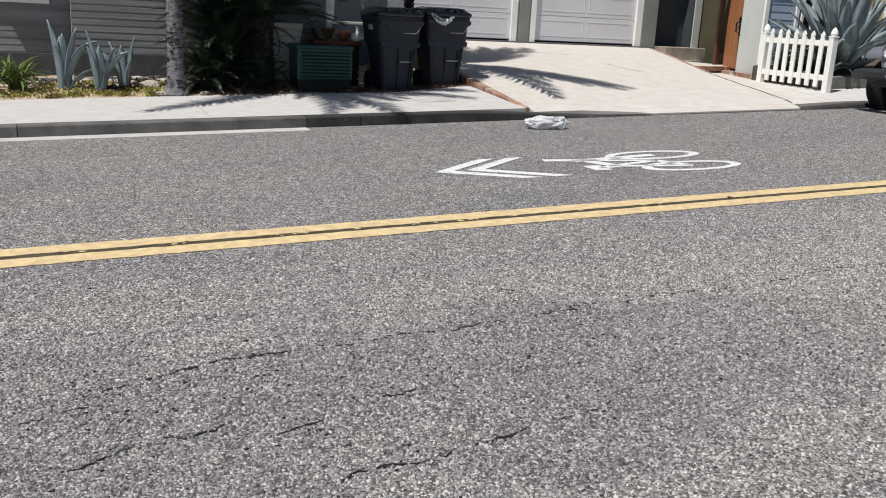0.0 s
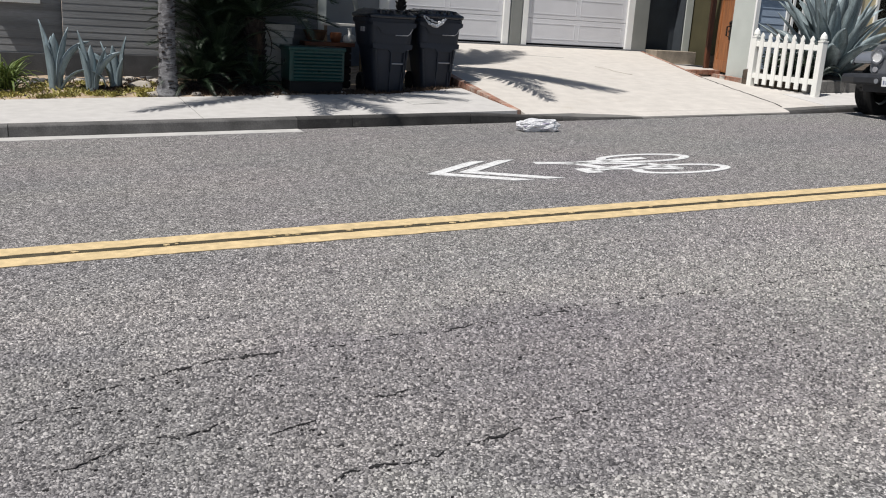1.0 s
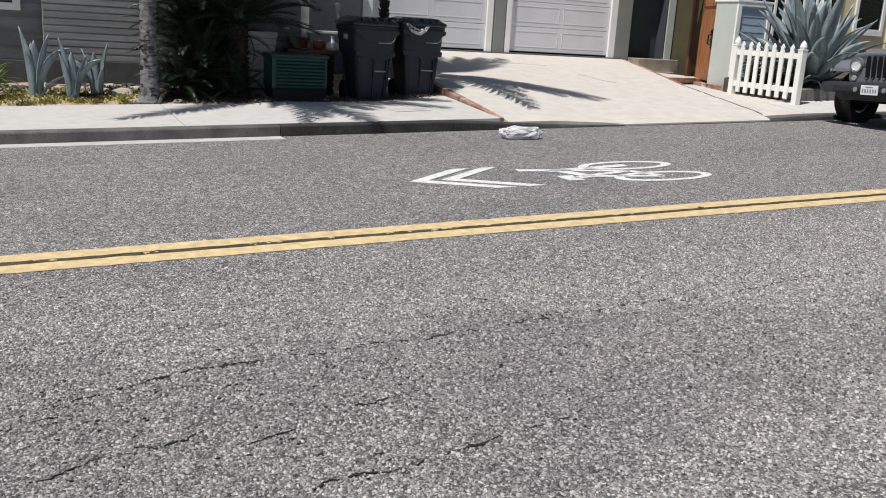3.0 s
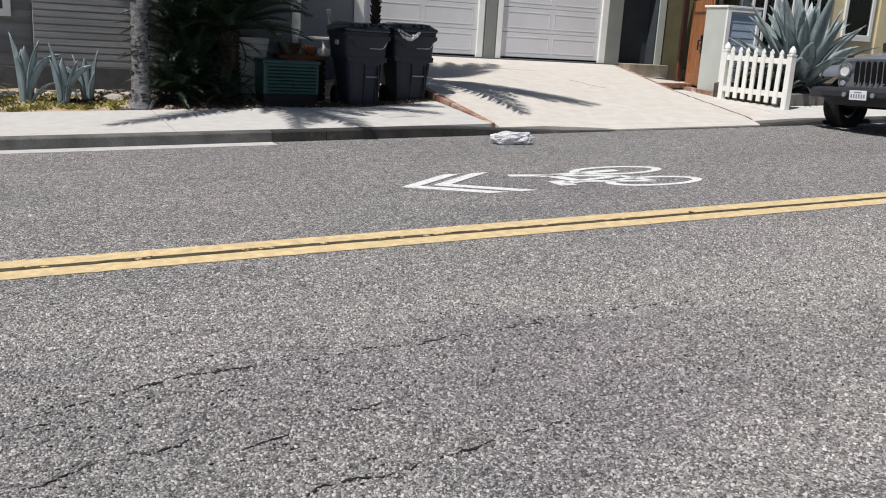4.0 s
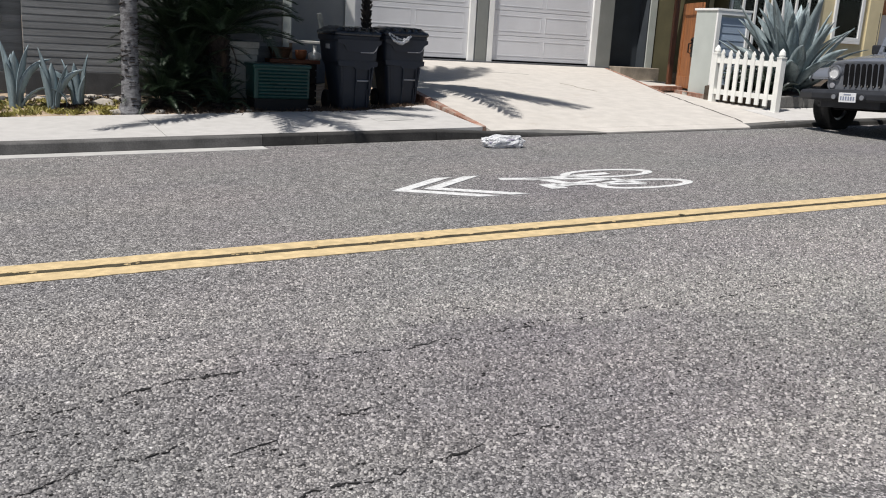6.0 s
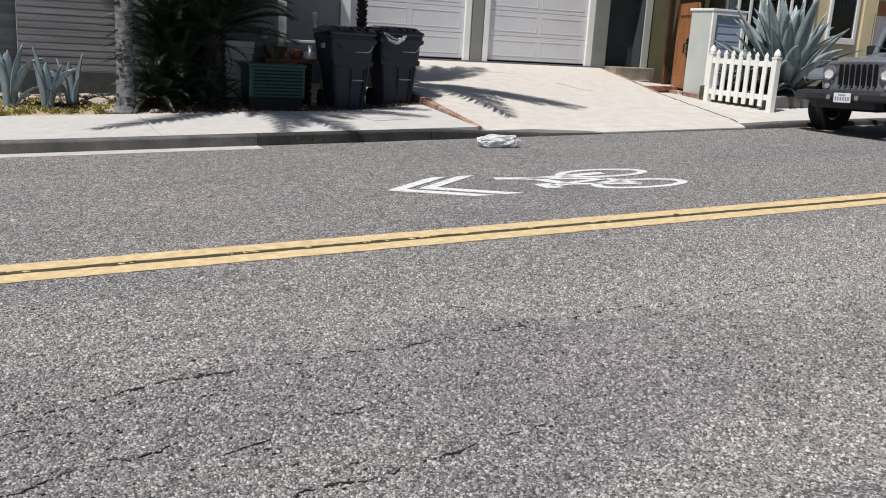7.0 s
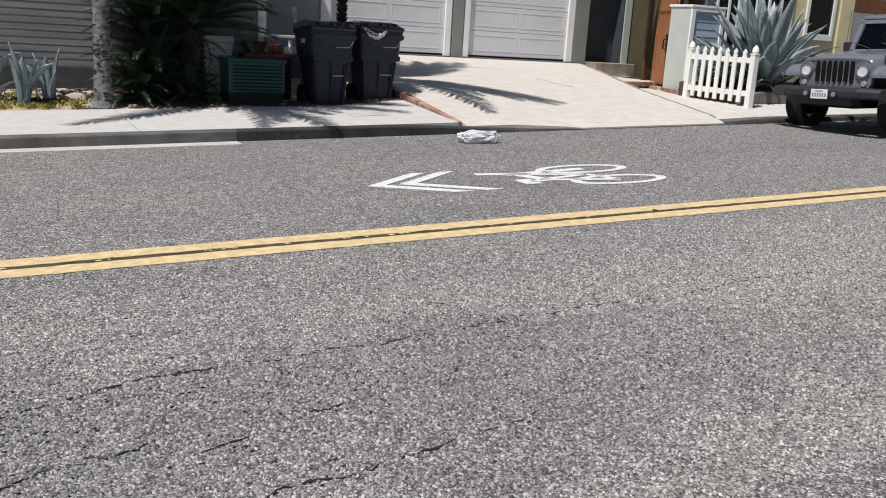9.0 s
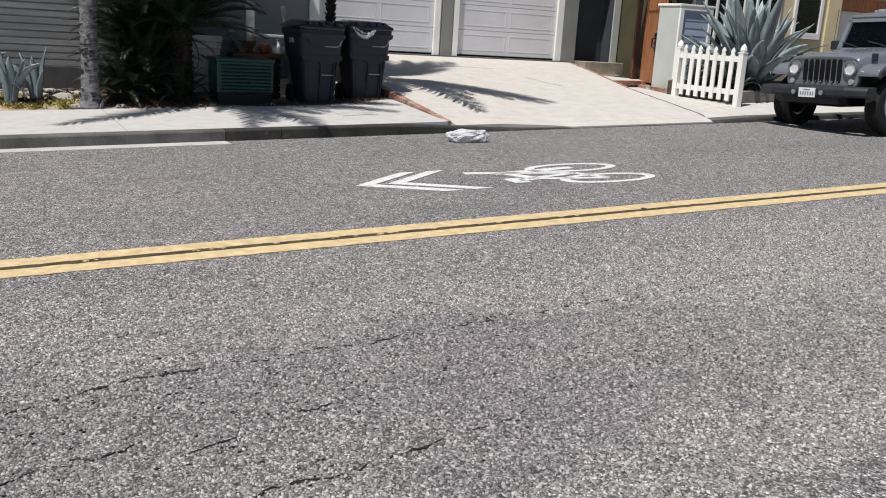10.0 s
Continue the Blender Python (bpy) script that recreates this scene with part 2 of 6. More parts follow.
AGAVE_BIG = mat("grey_green_agave_leaf", (0.30, 0.365, 0.38), 0.45, fine=40, coarse=5, vary=0.45, bump=0.08, rand=0.4, stretch=(3, 3, 0.5))
STRAP = mat("strap_leaf_green", (0.15, 0.21, 0.05), 0.5, fine=30, coarse=4, vary=0.3, bump=0.05, rand=0.4)
CLUMP = mat("yellow_green_groundcover", (0.46, 0.41, 0.13), 0.7, fine=40, coarse=5, vary=0.4, bump=0.1, rand=0.3)
ROCK = mat("pale_rock", (0.42, 0.38, 0.33), 0.9, fine=40, coarse=6, vary=0.25, bump=0.6, dist=0.01)
FENCE = mat("white_fence_paint", (0.80, 0.80, 0.76), 0.55, fine=60, coarse=4, vary=0.06, bump=0.15, rand=0.05, stain=(0.62, 0.58, 0.48), stain_at=(0.66, 0.85))
# grey stones with the shade at the wall's foot put into their colour
RUBBLE = mat("shaded_grey_rubble", (0.10, 0.10, 0.102), 0.95, fine=50, coarse=6, vary=0.4, bump=0.6, dist=0.01, rand=0.4)
BLOCK = mat("grey_block", (0.22, 0.215, 0.205), 0.95, fine=50, coarse=5, vary=0.3, bump=0.6, dist=0.01, rand=0.3)
CARPAINT = mat("grey_car_paint", (0.235, 0.25, 0.28), 0.22, metal=0.45, fine=300, coarse=2, vary=0.06, bump=0.0, spec=0.6)
PLASTIC = mat("black_trim_plastic", (0.022, 0.024, 0.029), 0.55, fine=150, coarse=6, vary=0.2, bump=0.12)
RUBBER = mat("tyre_rubber", (0.009, 0.009, 0.010), 0.8, fine=80, coarse=6, vary=0.3, bump=0.3)
ALLOY = mat("alloy_rim", (0.55, 0.56, 0.58), 0.3, metal=0.9, vary=0.1, bump=0.0)
CHROME = mat("chrome", (0.8, 0.8, 0.8), 0.12, metal=1.0, vary=0.05, bump=0.0)
LENS = glass_mat("lamp_lens", (0.95, 0.95, 0.95), 0.05)
AUTOGLASS = glass_mat("car_glass", (0.75, 0.85, 0.82))
WINGLASS = glass_mat("window_glass", (0.8, 0.85, 0.9))
AMBER = mat("amber_lens", (0.55, 0.16, 0.02), 0.2, vary=0.1, bump=0.0)
PLATE = mat("number_plate_white", (0.72, 0.73, 0.74), 0.4, vary=0.05, bump=0.0)
BAR = mat("plate_bar_blue", (0.22, 0.25, 0.34), 0.5, vary=0.1, bump=0.0)
SEAT = mat("dark_seat_fabric", (0.03, 0.03, 0.033), 0.9, vary=0.2)
WOOD = mat("weathered_wood", (0.22, 0.17, 0.115), 0.8, fine=40, coarse=5, vary=0.3, bump=0.3, stretch=(0.4, 3, 3))
WICKER = mat("brown_wicker", (0.10, 0.05, 0.026), 0.8, fine=60, coarse=10, vary=0.4, bump=0.6)
ORANGE = mat("rust_clay", (0.24, 0.085, 0.035), 0.7, vary=0.2)
RUSTWOOD = mat("rust_brown_wood", (0.17, 0.06, 0.028), 0.6, fine=40, coarse=5, vary=0.3, bump=0.2, stretch=(0.4, 3, 3))
CLAYWHITE = mat("white_glaze", (0.85, 0.84, 0.81), 0.4, vary=0.1)
CURTAIN = mat("dim_window_blind", (0.09, 0.10, 0.12), 0.8, vary=0.2)
FILM = mat("crumpled_clear_film", (0.84, 0.84, 0.88), 0.3, fine=60, coarse=14, vary=0.18, bump=0.9, dist=0.02, spec=0.6)
PRINT = mat("faded_print", (0.36, 0.33, 0.42), 0.5, vary=0.25)
_fb = FILM.node_tree.nodes["Principled BSDF"]
_fb.inputs["Transmission Weight"].default_value = 0.22
LAMPWHITE = mat("bright_lamp_bowl", (0.85, 0.86, 0.88), 0.25, metal=0.3, vary=0.05, bump=0.0)
FOGLENS = mat("dim_fog_lens", (0.22, 0.23, 0.25), 0.2, vary=0.1, bump=0.0)
# the gate's wood again, with the post's shade put into the colour
WOOD_SHADED = mat("shaded_red_brown_wood", (0.11, 0.04, 0.018), 0.55, fine=50, coarse=6, vary=0.35, bump=0.2, stretch=(4, 4, 0.5))
PLANTER = mat("grey_planter_paint", (0.60, 0.59, 0.55), 0.7, fine=50, coarse=4, vary=0.2, bump=0.3, rand=0.2)
KERB_DARK = mat("darker_kerb_concrete", (0.048, 0.046, 0.044), 0.9, fine=60, coarse=5, vary=0.45, bump=0.5, rand=0.3, stain=(0.15, 0.14, 0.125), stain_at=(0.6, 0.78))
DARK.node_tree.nodes["Principled BSDF"].inputs["Specular IOR Level"].default_value = 0.08

# ---- builders ----
SLOPE = 0.034


def gz(x):
    """Height of the road, which climbs along x."""
    return SLOPE * x


def walk_z(x, y):
    if x > 9:
        return gz(x) + 0.072 + 0.09 * (y - 9.65)
    u = min(1.0, max(0.0, (x - 4.5) / 0.9))
    return gz(x) + 0.12 + 0.014 * (y - 9.65) + (0.07 * u * min(1.0, max(0.0, (y - 9.8) / 2)) if x < 6 else 0.0)


def drive_z(x, y):
    a = gz(x) + 0.035
    return a + (0.895 - a) * max(0.0, (y - 9.55) / 6.95) + 0.03 * min(1.0, max(0.0, (y - 9.55) / 0.5))


def thing(name, at, label, category, group="", kind="", turn=(0, 0, 0)):
    ob = new(name)
    ob.empty_display_size = 0.1
    ob.matrix_basis = pose(*at, *turn)
    return tagged(ob, label, category, group, kind)


def mesh_of(name, bm, material, smooth=False):
    bmesh.ops.recalc_face_normals(bm, faces=bm.faces)
    me = bpy.data.meshes.new(name)
    bm.to_mesh(me)
    bm.free()
    for m in material if isinstance(material, (list, tuple)) else [material]:
        me.materials.append(m)
    if smooth:
        for p in me.polygons:
            p.use_smooth = True
    return me


def part(name, bm, material, parent, label="", smooth=False):
    ob = new(name, mesh_of(name, bm, material, smooth))
    ob.parent = parent
    if label:
        ob["label"] = label
    return ob


def piece(name, me, parent, m=None):
    """One more object on a shared mesh."""
    ob = new(name, me)
    ob.parent = parent
    if m is not None:
        ob.matrix_basis = m
    return ob


def structure(name, bm, material, label, smooth=False):
    ob = new(name, mesh_of(name, bm, material, smooth))
    return tagged(ob, label, name.split("_")[0], kind="structure")


def box(bm, x0, x1, y0, y1, z0, z1, bevel=0.0, m=None):
    b = bmesh.new()
    bmesh.ops.create_cube(b, size=1)
    for v in b.verts:
        v.co = (x0 + (v.co.x + 0.5) * (x1 - x0), y0 + (v.co.y + 0.5) * (y1 - y0), z0 + (v.co.z + 0.5) * (z1 - z0))
    if bevel:
        bmesh.ops.bevel(b, geom=b.edges[:], offset=bevel, segments=2, affect="EDGES", profile=0.6)
    return merge(bm, b, m)


def merge(bm, b, m=None):
    if m is not None:
        b.transform(m)
    t = bpy.data.meshes.new("t")
    b.to_mesh(t)
    b.free()
    bm.from_mesh(t)
    bpy.data.meshes.remove(t)
    return bm


def prism(bm, pts, z0, z1, m=None, zfun=None):
    """A flat outline drawn up from z0 to z1; zfun adds a height that depends on the place."""
    b = bmesh.new()
    f = zfun or (lambda x, y: 0.0)
    lo = [b.verts.new((x, y, z0 + f(x, y))) for x, y in pts]
    hi = [b.verts.new((x, y, z1 + f(x, y))) for x, y in pts]
    b.faces.new(lo[::-1])
    b.faces.new(hi)
    for i in range(len(pts)):
        j = (i + 1) % len(pts)
        b.faces.new((lo[i], lo[j], hi[j], hi[i]))
    return merge(bm, b, m)


def tube(bm, path, radii, sides=8, cap=True, m=None):
    b = bmesh.new()
    rings = []
    n = len(path)
    for i, p in enumerate(path):
        p = Vector(p)
        d = (Vector(path[min(i + 1, n - 1)]) - Vector(path[max(i - 1, 0)])).normalized()
        a = d.orthogonal().normalized() if abs(d.z) < 0.9 else d.cross(Vector((0, 1, 0))).normalized()
        c = d.cross(a)
        r = radii[i] if isinstance(radii, (list, tuple)) else radii
        rings.append([b.verts.new(p + (a * math.cos(k * 2 * math.pi / sides) + c * math.sin(k * 2 * math.pi / sides)) * r) for k in range(sides)])
    for r0, r1 in zip(rings, rings[1:]):
        for k in range(sides):
            b.faces.new((r0[k], r0[(k + 1) % sides], r1[(k + 1) % sides], r1[k]))
    if cap:
        b.faces.new(rings[0][::-1])
        b.faces.new(rings[-1])
    return merge(bm, b, m)


def disc(bm, r, depth, sides=24, m=None, r2=None, bevel=0.0):
    b = bmesh.new()
    bmesh.ops.create_cone(b, cap_ends=True, segments=sides, radius1=r, radius2=r if r2 is None else r2, depth=depth)
    if bevel:
        bmesh.ops.bevel(b, geom=[e for e in b.edges if len(e.link_faces) == 2 and e.calc_face_angle(0) > 1.0], offset=bevel, segments=2, affect="EDGES", profile=0.5)
    return merge(bm, b, m)


def ring(bm, r0, r1, depth, sides=28, m=None, sx=1.0, sy=1.0):
    b = bmesh.new()
    vs = []
    for k in range(sides):
        a = 2 * math.pi * k / sides
        c, s = math.cos(a) * sx, math.sin(a) * sy
        vs.append([b.verts.new((c * r, s * r, z)) for r, z in ((r0, -depth / 2), (r1, -depth / 2), (r1, depth / 2), (r0, depth / 2))])
    for k in range(sides):
        p, q = vs[k], vs[(k + 1) % sides]
        for i in range(4):
            j = (i + 1) % 4
            b.faces.new((p[i], q[i], q[j], p[j]))
    return merge(bm, b, m)


def grid(bm, xs, ys, zfun, thick=0.3):
    """A slab over a grid of places, with its underside thick below."""
    top = [[bm.verts.new((x, y, zfun(x, y))) for x in xs] for y in ys]
    low = [[bm.verts.new((x, y, zfun(x, y) - thick)) for x in xs] for y in ys]
    for j in range(len(ys) - 1):
        for i in range(len(xs) - 1):
            bm.faces.new((top[j][i], top[j][i + 1], top[j + 1][i + 1], top[j + 1][i]))
            bm.faces.new((low[j][i], low[j + 1][i], low[j + 1][i + 1], low[j][i + 1]))
    for i in range(len(xs) - 1):
        bm.faces.new((top[0][i], low[0][i], low[0][i + 1], top[0][i + 1]))
        bm.faces.new((top[-1][i], top[-1][i + 1], low[-1][i + 1], low[-1][i]))
    for j in range(len(ys) - 1):
        bm.faces.new((top[j][0], top[j + 1][0], low[j + 1][0], low[j][0]))
        bm.faces.new((top[j][-1], low[j][-1], low[j + 1][-1], top[j + 1][-1]))
    return bm


def span(a, b, step):
    n = max(1, round(abs(b - a) / step))
    return [a + (b - a) * i / n for i in range(n + 1)]


def ribbon(bm, pts, widths, z, thick, zfun):
    """A thin flat strip along a line of (x, y) places."""
    left, right = [], []
    for i, (x, y) in enumerate(pts):
        d = (Vector(pts[min(i + 1, len(pts) - 1)]) - Vector(pts[max(i - 1, 0)])).normalized()
        n = Vector((-d.y, d.x))
        w0, w1 = widths[i]
        left.append((x + n.x * w0, y + n.y * w0))
        right.append((x - n.x * w1, y - n.y * w1))
    for i in range(len(pts) - 1):
        q = [left[i], right[i], right[i + 1], left[i + 1]]
        hi = [bm.verts.new((x, y, z + zfun(x, y))) for x, y in q]
        bm.faces.new(hi)
    bmesh.ops.remove_doubles(bm, verts=bm.verts[:], dist=1e-5)
    ex = bmesh.ops.extrude_face_region(bm, geom=bm.faces[:])
    for v in ex["geom"]:
        if isinstance(v, bmesh.types.BMVert):
            v.co.z -= thick
    return bm


# ---- ground, road and its markings ----
rnd = random.Random(7)
bm = bmesh.new()
grid(bm, span(-900, 900, 60), span(-900, 900, 60), lambda x, y: gz(max(-60, min(60, x))) - 0.36, 0.5)
tagged(structure("ground", bm, SOIL, "dry bare earth that runs on past the street"), category="ground")

bm = bmesh.new()
grid(bm, span(-60, 60, 2.0), span(-14, 9.66, 1.5), lambda x, y: gz(x), 0.3)
road = structure("road", bm, ASPHALT, "worn grey asphalt road with pale aggregate and fine cracks")

# chips of stone that stand proud of the binder in the near lane, thinning out towards the centre line
rng = np.random.default_rng(11)
cell = 0.0118
cx_, cy_ = np.meshgrid(np.arange(-0.9, 7.2, cell), np.arange(1.7, 4.86, cell))
cx_, cy_ = cx_.ravel(), cy_.ravel()
keep = (cx_ < 1.45 * cy_ + 0.5) & (rng.random(cx_.size) < 0.80 * np.clip((4.95 - cy_) / 1.3, 0.0, 1.0))
cx_, cy_ = cx_[keep], cy_[keep]
cnt = cx_.size
cx_ = cx_ + rng.uniform(-0.5, 0.5, cnt) * cell
cy_ = cy_ + rng.uniform(-0.5, 0.5, cnt) * cell
rr_ = np.clip(rng.normal(0.0052, 0.0013, cnt), 0.0024, 0.0090)
hh_ = rng.uniform(0.3, 1.15, cnt) * rr_
ang = rng.uniform(0, 6.28, (cnt, 1)) + np.arange(5) * (2 * math.pi / 5) + rng.uniform(-0.4, 0.4, (cnt, 5))
rad_ = rr_[:, None] * rng.uniform(0.7, 1.3, (cnt, 5))
co_ = np.zeros((cnt, 10, 3))
co_[:, :5, 0], co_[:, :5, 1] = cx_[:, None] + np.cos(ang) * rad_, cy_[:, None] + np.sin(ang) * rad_
co_[:, 5:, 0], co_[:, 5:, 1] = cx_[:, None] + np.cos(ang) * rad_ * 0.66, cy_[:, None] + np.sin(ang) * rad_ * 0.66
co_[:, :, 2] = SLOPE * co_[:, :, 0]
co_[:, :5, 2] -= 0.001
co_[:, 5:, 2] += hh_[:, None] * rng.uniform(0.55, 1.2, (cnt, 5))
quad = np.array([(k, (k + 1) % 5, 5 + (k + 1) % 5, 5 + k) for k in range(5)]).ravel()
face = np.concatenate([quad, np.arange(5, 10)])
loops = (face[None, :] + 10 * np.arange(cnt)[:, None]).ravel()
sizes = np.tile(np.array([4, 4, 4, 4, 4, 5]), cnt)
me = bpy.data.meshes.new("stone_chips")
me.vertices.add(cnt * 10)
me.vertices.foreach_set("co", co_.ravel())
me.loops.add(loops.size)
me.loops.foreach_set("vertex_index", loops)
me.polygons.add(sizes.size)
me.polygons.foreach_set("loop_start", np.concatenate([[0], np.cumsum(sizes)[:-1]]))
me.update(calc_edges=True)
me.materials.append(CHIPS)
chips = new("stone_chips", me)
chips.parent = road
chips["label"] = "pale and dark stone chips proud of the binder"
tagged(chips, kind="stuff")

# double yellow centre line: two painted stripes on a black seal
for name, y0, y1, m, z in (("stripe", 5.118, 5.268, YELLOW, 0.005), ("stripe", 4.895, 5.050, YELLOW, 0.005), ("seal", 5.03, 5.14, TAR, 0.003)):
    bm = bmesh.new()
    xs = span(-25, 40, 0.06)
    pts = [(x, (y0 + y1) / 2) for x in xs]
    h = (y1 - y0) / 2
    ws = [(h + rnd.gauss(0, 0.0032), h + rnd.gauss(0, 0.0032)) for _ in xs]
    ribbon(bm, pts, ws, z, 0.003, lambda x, y: gz(x))
    part("yellow_stripe" if m is YELLOW else "black_seal", bm, m, road, "faded yellow painted line" if m is YELLOW else "black tar seal between the lines")
# lumps of paint that stick up on the far stripe
for cx, n in ((1.2, 9), (-0.05, 5), (2.45, 7), (2.75, 5), (3.2, 4), (1.75, 5), (4.6, 4), (0.6, 4), (2.1, 5), (3.8, 4)):
    bm = bmesh.new()
    for k in range(n):
        b = bmesh.new()
        bmesh.ops.create_icosphere(b, subdivisions=1, radius=1)
        r = rnd.uniform(0.007, 0.018)
        x, y = cx + rnd.uniform(-0.13, 0.13), 5.105 + rnd.uniform(-0.03, 0.028)
        for v in b.verts:
            v.co = (x + v.co.x * r * 1.6, y + v.co.y * r * 0.7, gz(x) + 0.006 + v.co.z * r * 0.35)
        merge(bm, b)
    part("paint_lump", bm, (YELLOW, TAR, YELLOW)[int(cx * 10) % 3], road)


def crack(pts, w, step=0.011):
    """A broken dark line: short ragged pits with gaps between them."""
    line = []
    dy = 0.0
    for (x0, y0), (x1, y1) in zip(pts, pts[1:]):
        n = max(1, round(abs(x1 - x0) / step))
        for k in range(n):
            dy = 0.8 * dy + rnd.gauss(0, 0.006)
            line.append((x0 + (x1 - x0) * k / n + rnd.uniform(-0.003, 0.003), y0 + (y1 - y0) * k / n + dy))
    b = bmesh.new()
    i = 0
    while i < len(line) - 2:
        n = rnd.choice((2, 2, 3, 3, 4, 6, 9))
        run = line[i:i + n + 1]
        if len(run) > 1:
            t = bmesh.new()
            wide = w * rnd.choice((0.5, 0.8, 1.0, 1.9))
            ws = [(max(0.0004, rnd.gauss(wide, wide * 0.5)) / 2 * (0.3 if k in (0, len(run) - 1) else 1),) * 2 for k in range(len(run))]
            ribbon(t, run, ws, 0.0052, 0.003, lambda x, y: gz(x))
            merge(b, t)
        i += n + (rnd.randrange(1, 6) if rnd.random() < 0.6 else 0)
    part("crack", b, CRACK, road, "fine dark crack")


crack([(0.02, 3.12), (0.36, 3.23), (0.56, 3.29), (0.8, 3.29)], 0.007)
crack([(0.85, 3.31), (1.1, 3.27), (1.27, 3.31), (1.45, 3.30)], 0.005)
crack([(1.5, 3.28), (1.68, 3.31), (1.82, 3.28)], 0.004)
crack([(1.92, 3.32), (2.05, 3.35), (2.2, 3.34), (2.31, 3.39)], 0.007)
crack([(2.38, 3.36), (2.7, 3.38), (2.95, 3.35), (3.2, 3.38)], 0.005)
crack([(3.3, 3.36), (3.8, 3.42), (4.3, 3.40)], 0.004)
crack([(0.70, 2.25), (0.86, 2.29), (1.0, 2.28), (1.1, 2.31)], 0.005)
crack([(1.16, 2.31), (1.34, 2.34), (1.45, 2.37)], 0.006)
crack([(1.5, 2.38), (1.7, 2.41), (1.78, 2.45)], 0.004)
crack([(-0.05, 2.60), (0.05, 2.62), (0.14, 2.67)], 0.005)
crack([(0.22, 2.68), (0.40, 2.70), (0.5, 2.78)], 0.004)
crack([(-0.4, 2.9), (-0.1, 3.0), (0.05, 3.05)], 0.004)
crack([(1.0, 2.75), (1.15, 2.78)], 0.004)
crack([(0.6, 2.62), (0.78, 2.66)], 0.004)
# small dark hollows where single chips have come out, thickest along the cracked band
b = bmesh.new()
for k in range(420):
    x, y = rnd.uniform(-1.2, 4.6), rnd.gauss(2.95, 0.5)
    if not 1.9 < y < 4.6:
        continue
    r = rnd.uniform(0.0025, 0.006)
    pts = [(x + math.cos(a * 1.047) * r * rnd.uniform(0.6, 2.4), y + math.sin(a * 1.047) * r * rnd.uniform(0.5, 1.3)) for a in range(6)]
    prism(b, pts, 0.0005, 0.0046, zfun=lambda x, y: gz(x))
tagged(part("hollows", b, CRACK, road, "small dark hollows in the asphalt"), kind="stuff")

# shared-lane marking: two chevrons and a bicycle, painted flat
mark_z = lambda x, y: gz(x)


def painted(name, polys):
    b = bmesh.new()
    for pts in polys:
        prism(b, pts, 0.002, 0.0055, zfun=mark_z)
    return part(name, b, WHITE_PAINT, road, "worn white painted lane marking")


VC = 6.715
for x0, name in ((2.84, "chevron"), (3.13, "chevron")):
    a, w, t = 0.60, 0.46, 0.17
    painted(name, [[(x0, VC), (x0 + a, VC + w), (x0 + a + t, VC + w), (x0 + t, VC)], [(x0 + t, VC - 0.001), (x0 + a + t, VC - w), (x0 + a, VC - w), (x0, VC - 0.001)]])


def bar(x0, y0, x1, y1, w):
    d = Vector((x1 - x0, y1 - y0)).normalized() * w / 2
    n = (-d.y, d.x)
    return [(x0 + n[0], y0 + n[1]), (x0 - n[0], y0 - n[1]), (x1 - n[0], y1 - n[1]), (x1 + n[0], y1 + n[1])]


for vy in (6.35, 6.94):
    b = bmesh.new()
    for k in range(36):
        a0, a1 = 2 * math.pi * k / 36, 2 * math.pi * (k + 1) / 36
        q = [(5.18 + 0.52 * f * math.cos(a), vy + (0.215 if f == 1 else 0.15) * math.sin(a)) for a, f in ((a0, 1), (a1, 1), (a1, 0.80), (a0, 0.80))]
        prism(b, q, 0.002, 0.0055, zfun=mark_z)
    part("bicycle_wheel_marking", b, WHITE_PAINT, road, "worn white painted lane marking")
painted("bicycle_frame_marking", [bar(5.18, 6.35, 4.5, 6.52, 0.07), bar(5.18, 6.35, 5.02, 6.66, 0.08), bar(5.02, 6.66, 4.42, 6.53, 0.07), bar(5.02, 6.66, 4.36, 6.86, 0.07),
                                  bar(4.5, 6.53, 4.36, 6.87, 0.12), bar(5.18, 6.94, 4.25, 6.85, 0.10)])
painted("bicycle_saddle_marking", [bar(4.28, 6.38, 4.28, 6.60, 0.16), bar(4.52, 6.52, 4.3, 6.49, 0.09)])
painted("bicycle_handlebar_marking", [bar(4.0, 6.96, 4.5, 6.83, 0.10)])

# kerb with its joints, dropped at the driveway
kerb = thing("kerb", (0, 0, 0), "stained dark concrete street kerb, dropped at the driveway", "kerb", kind="structure")


def kerb_h(x):
    f = lambda a, b: min(1, max(0, (x - a) / (b - a)))
    s = lambda u: u * u * (3 - 2 * u)
    return 0.020 + 0.100 * max(1 - s(f(4.3, 6.6)), 0.5 * s(f(9.45, 11.2)))


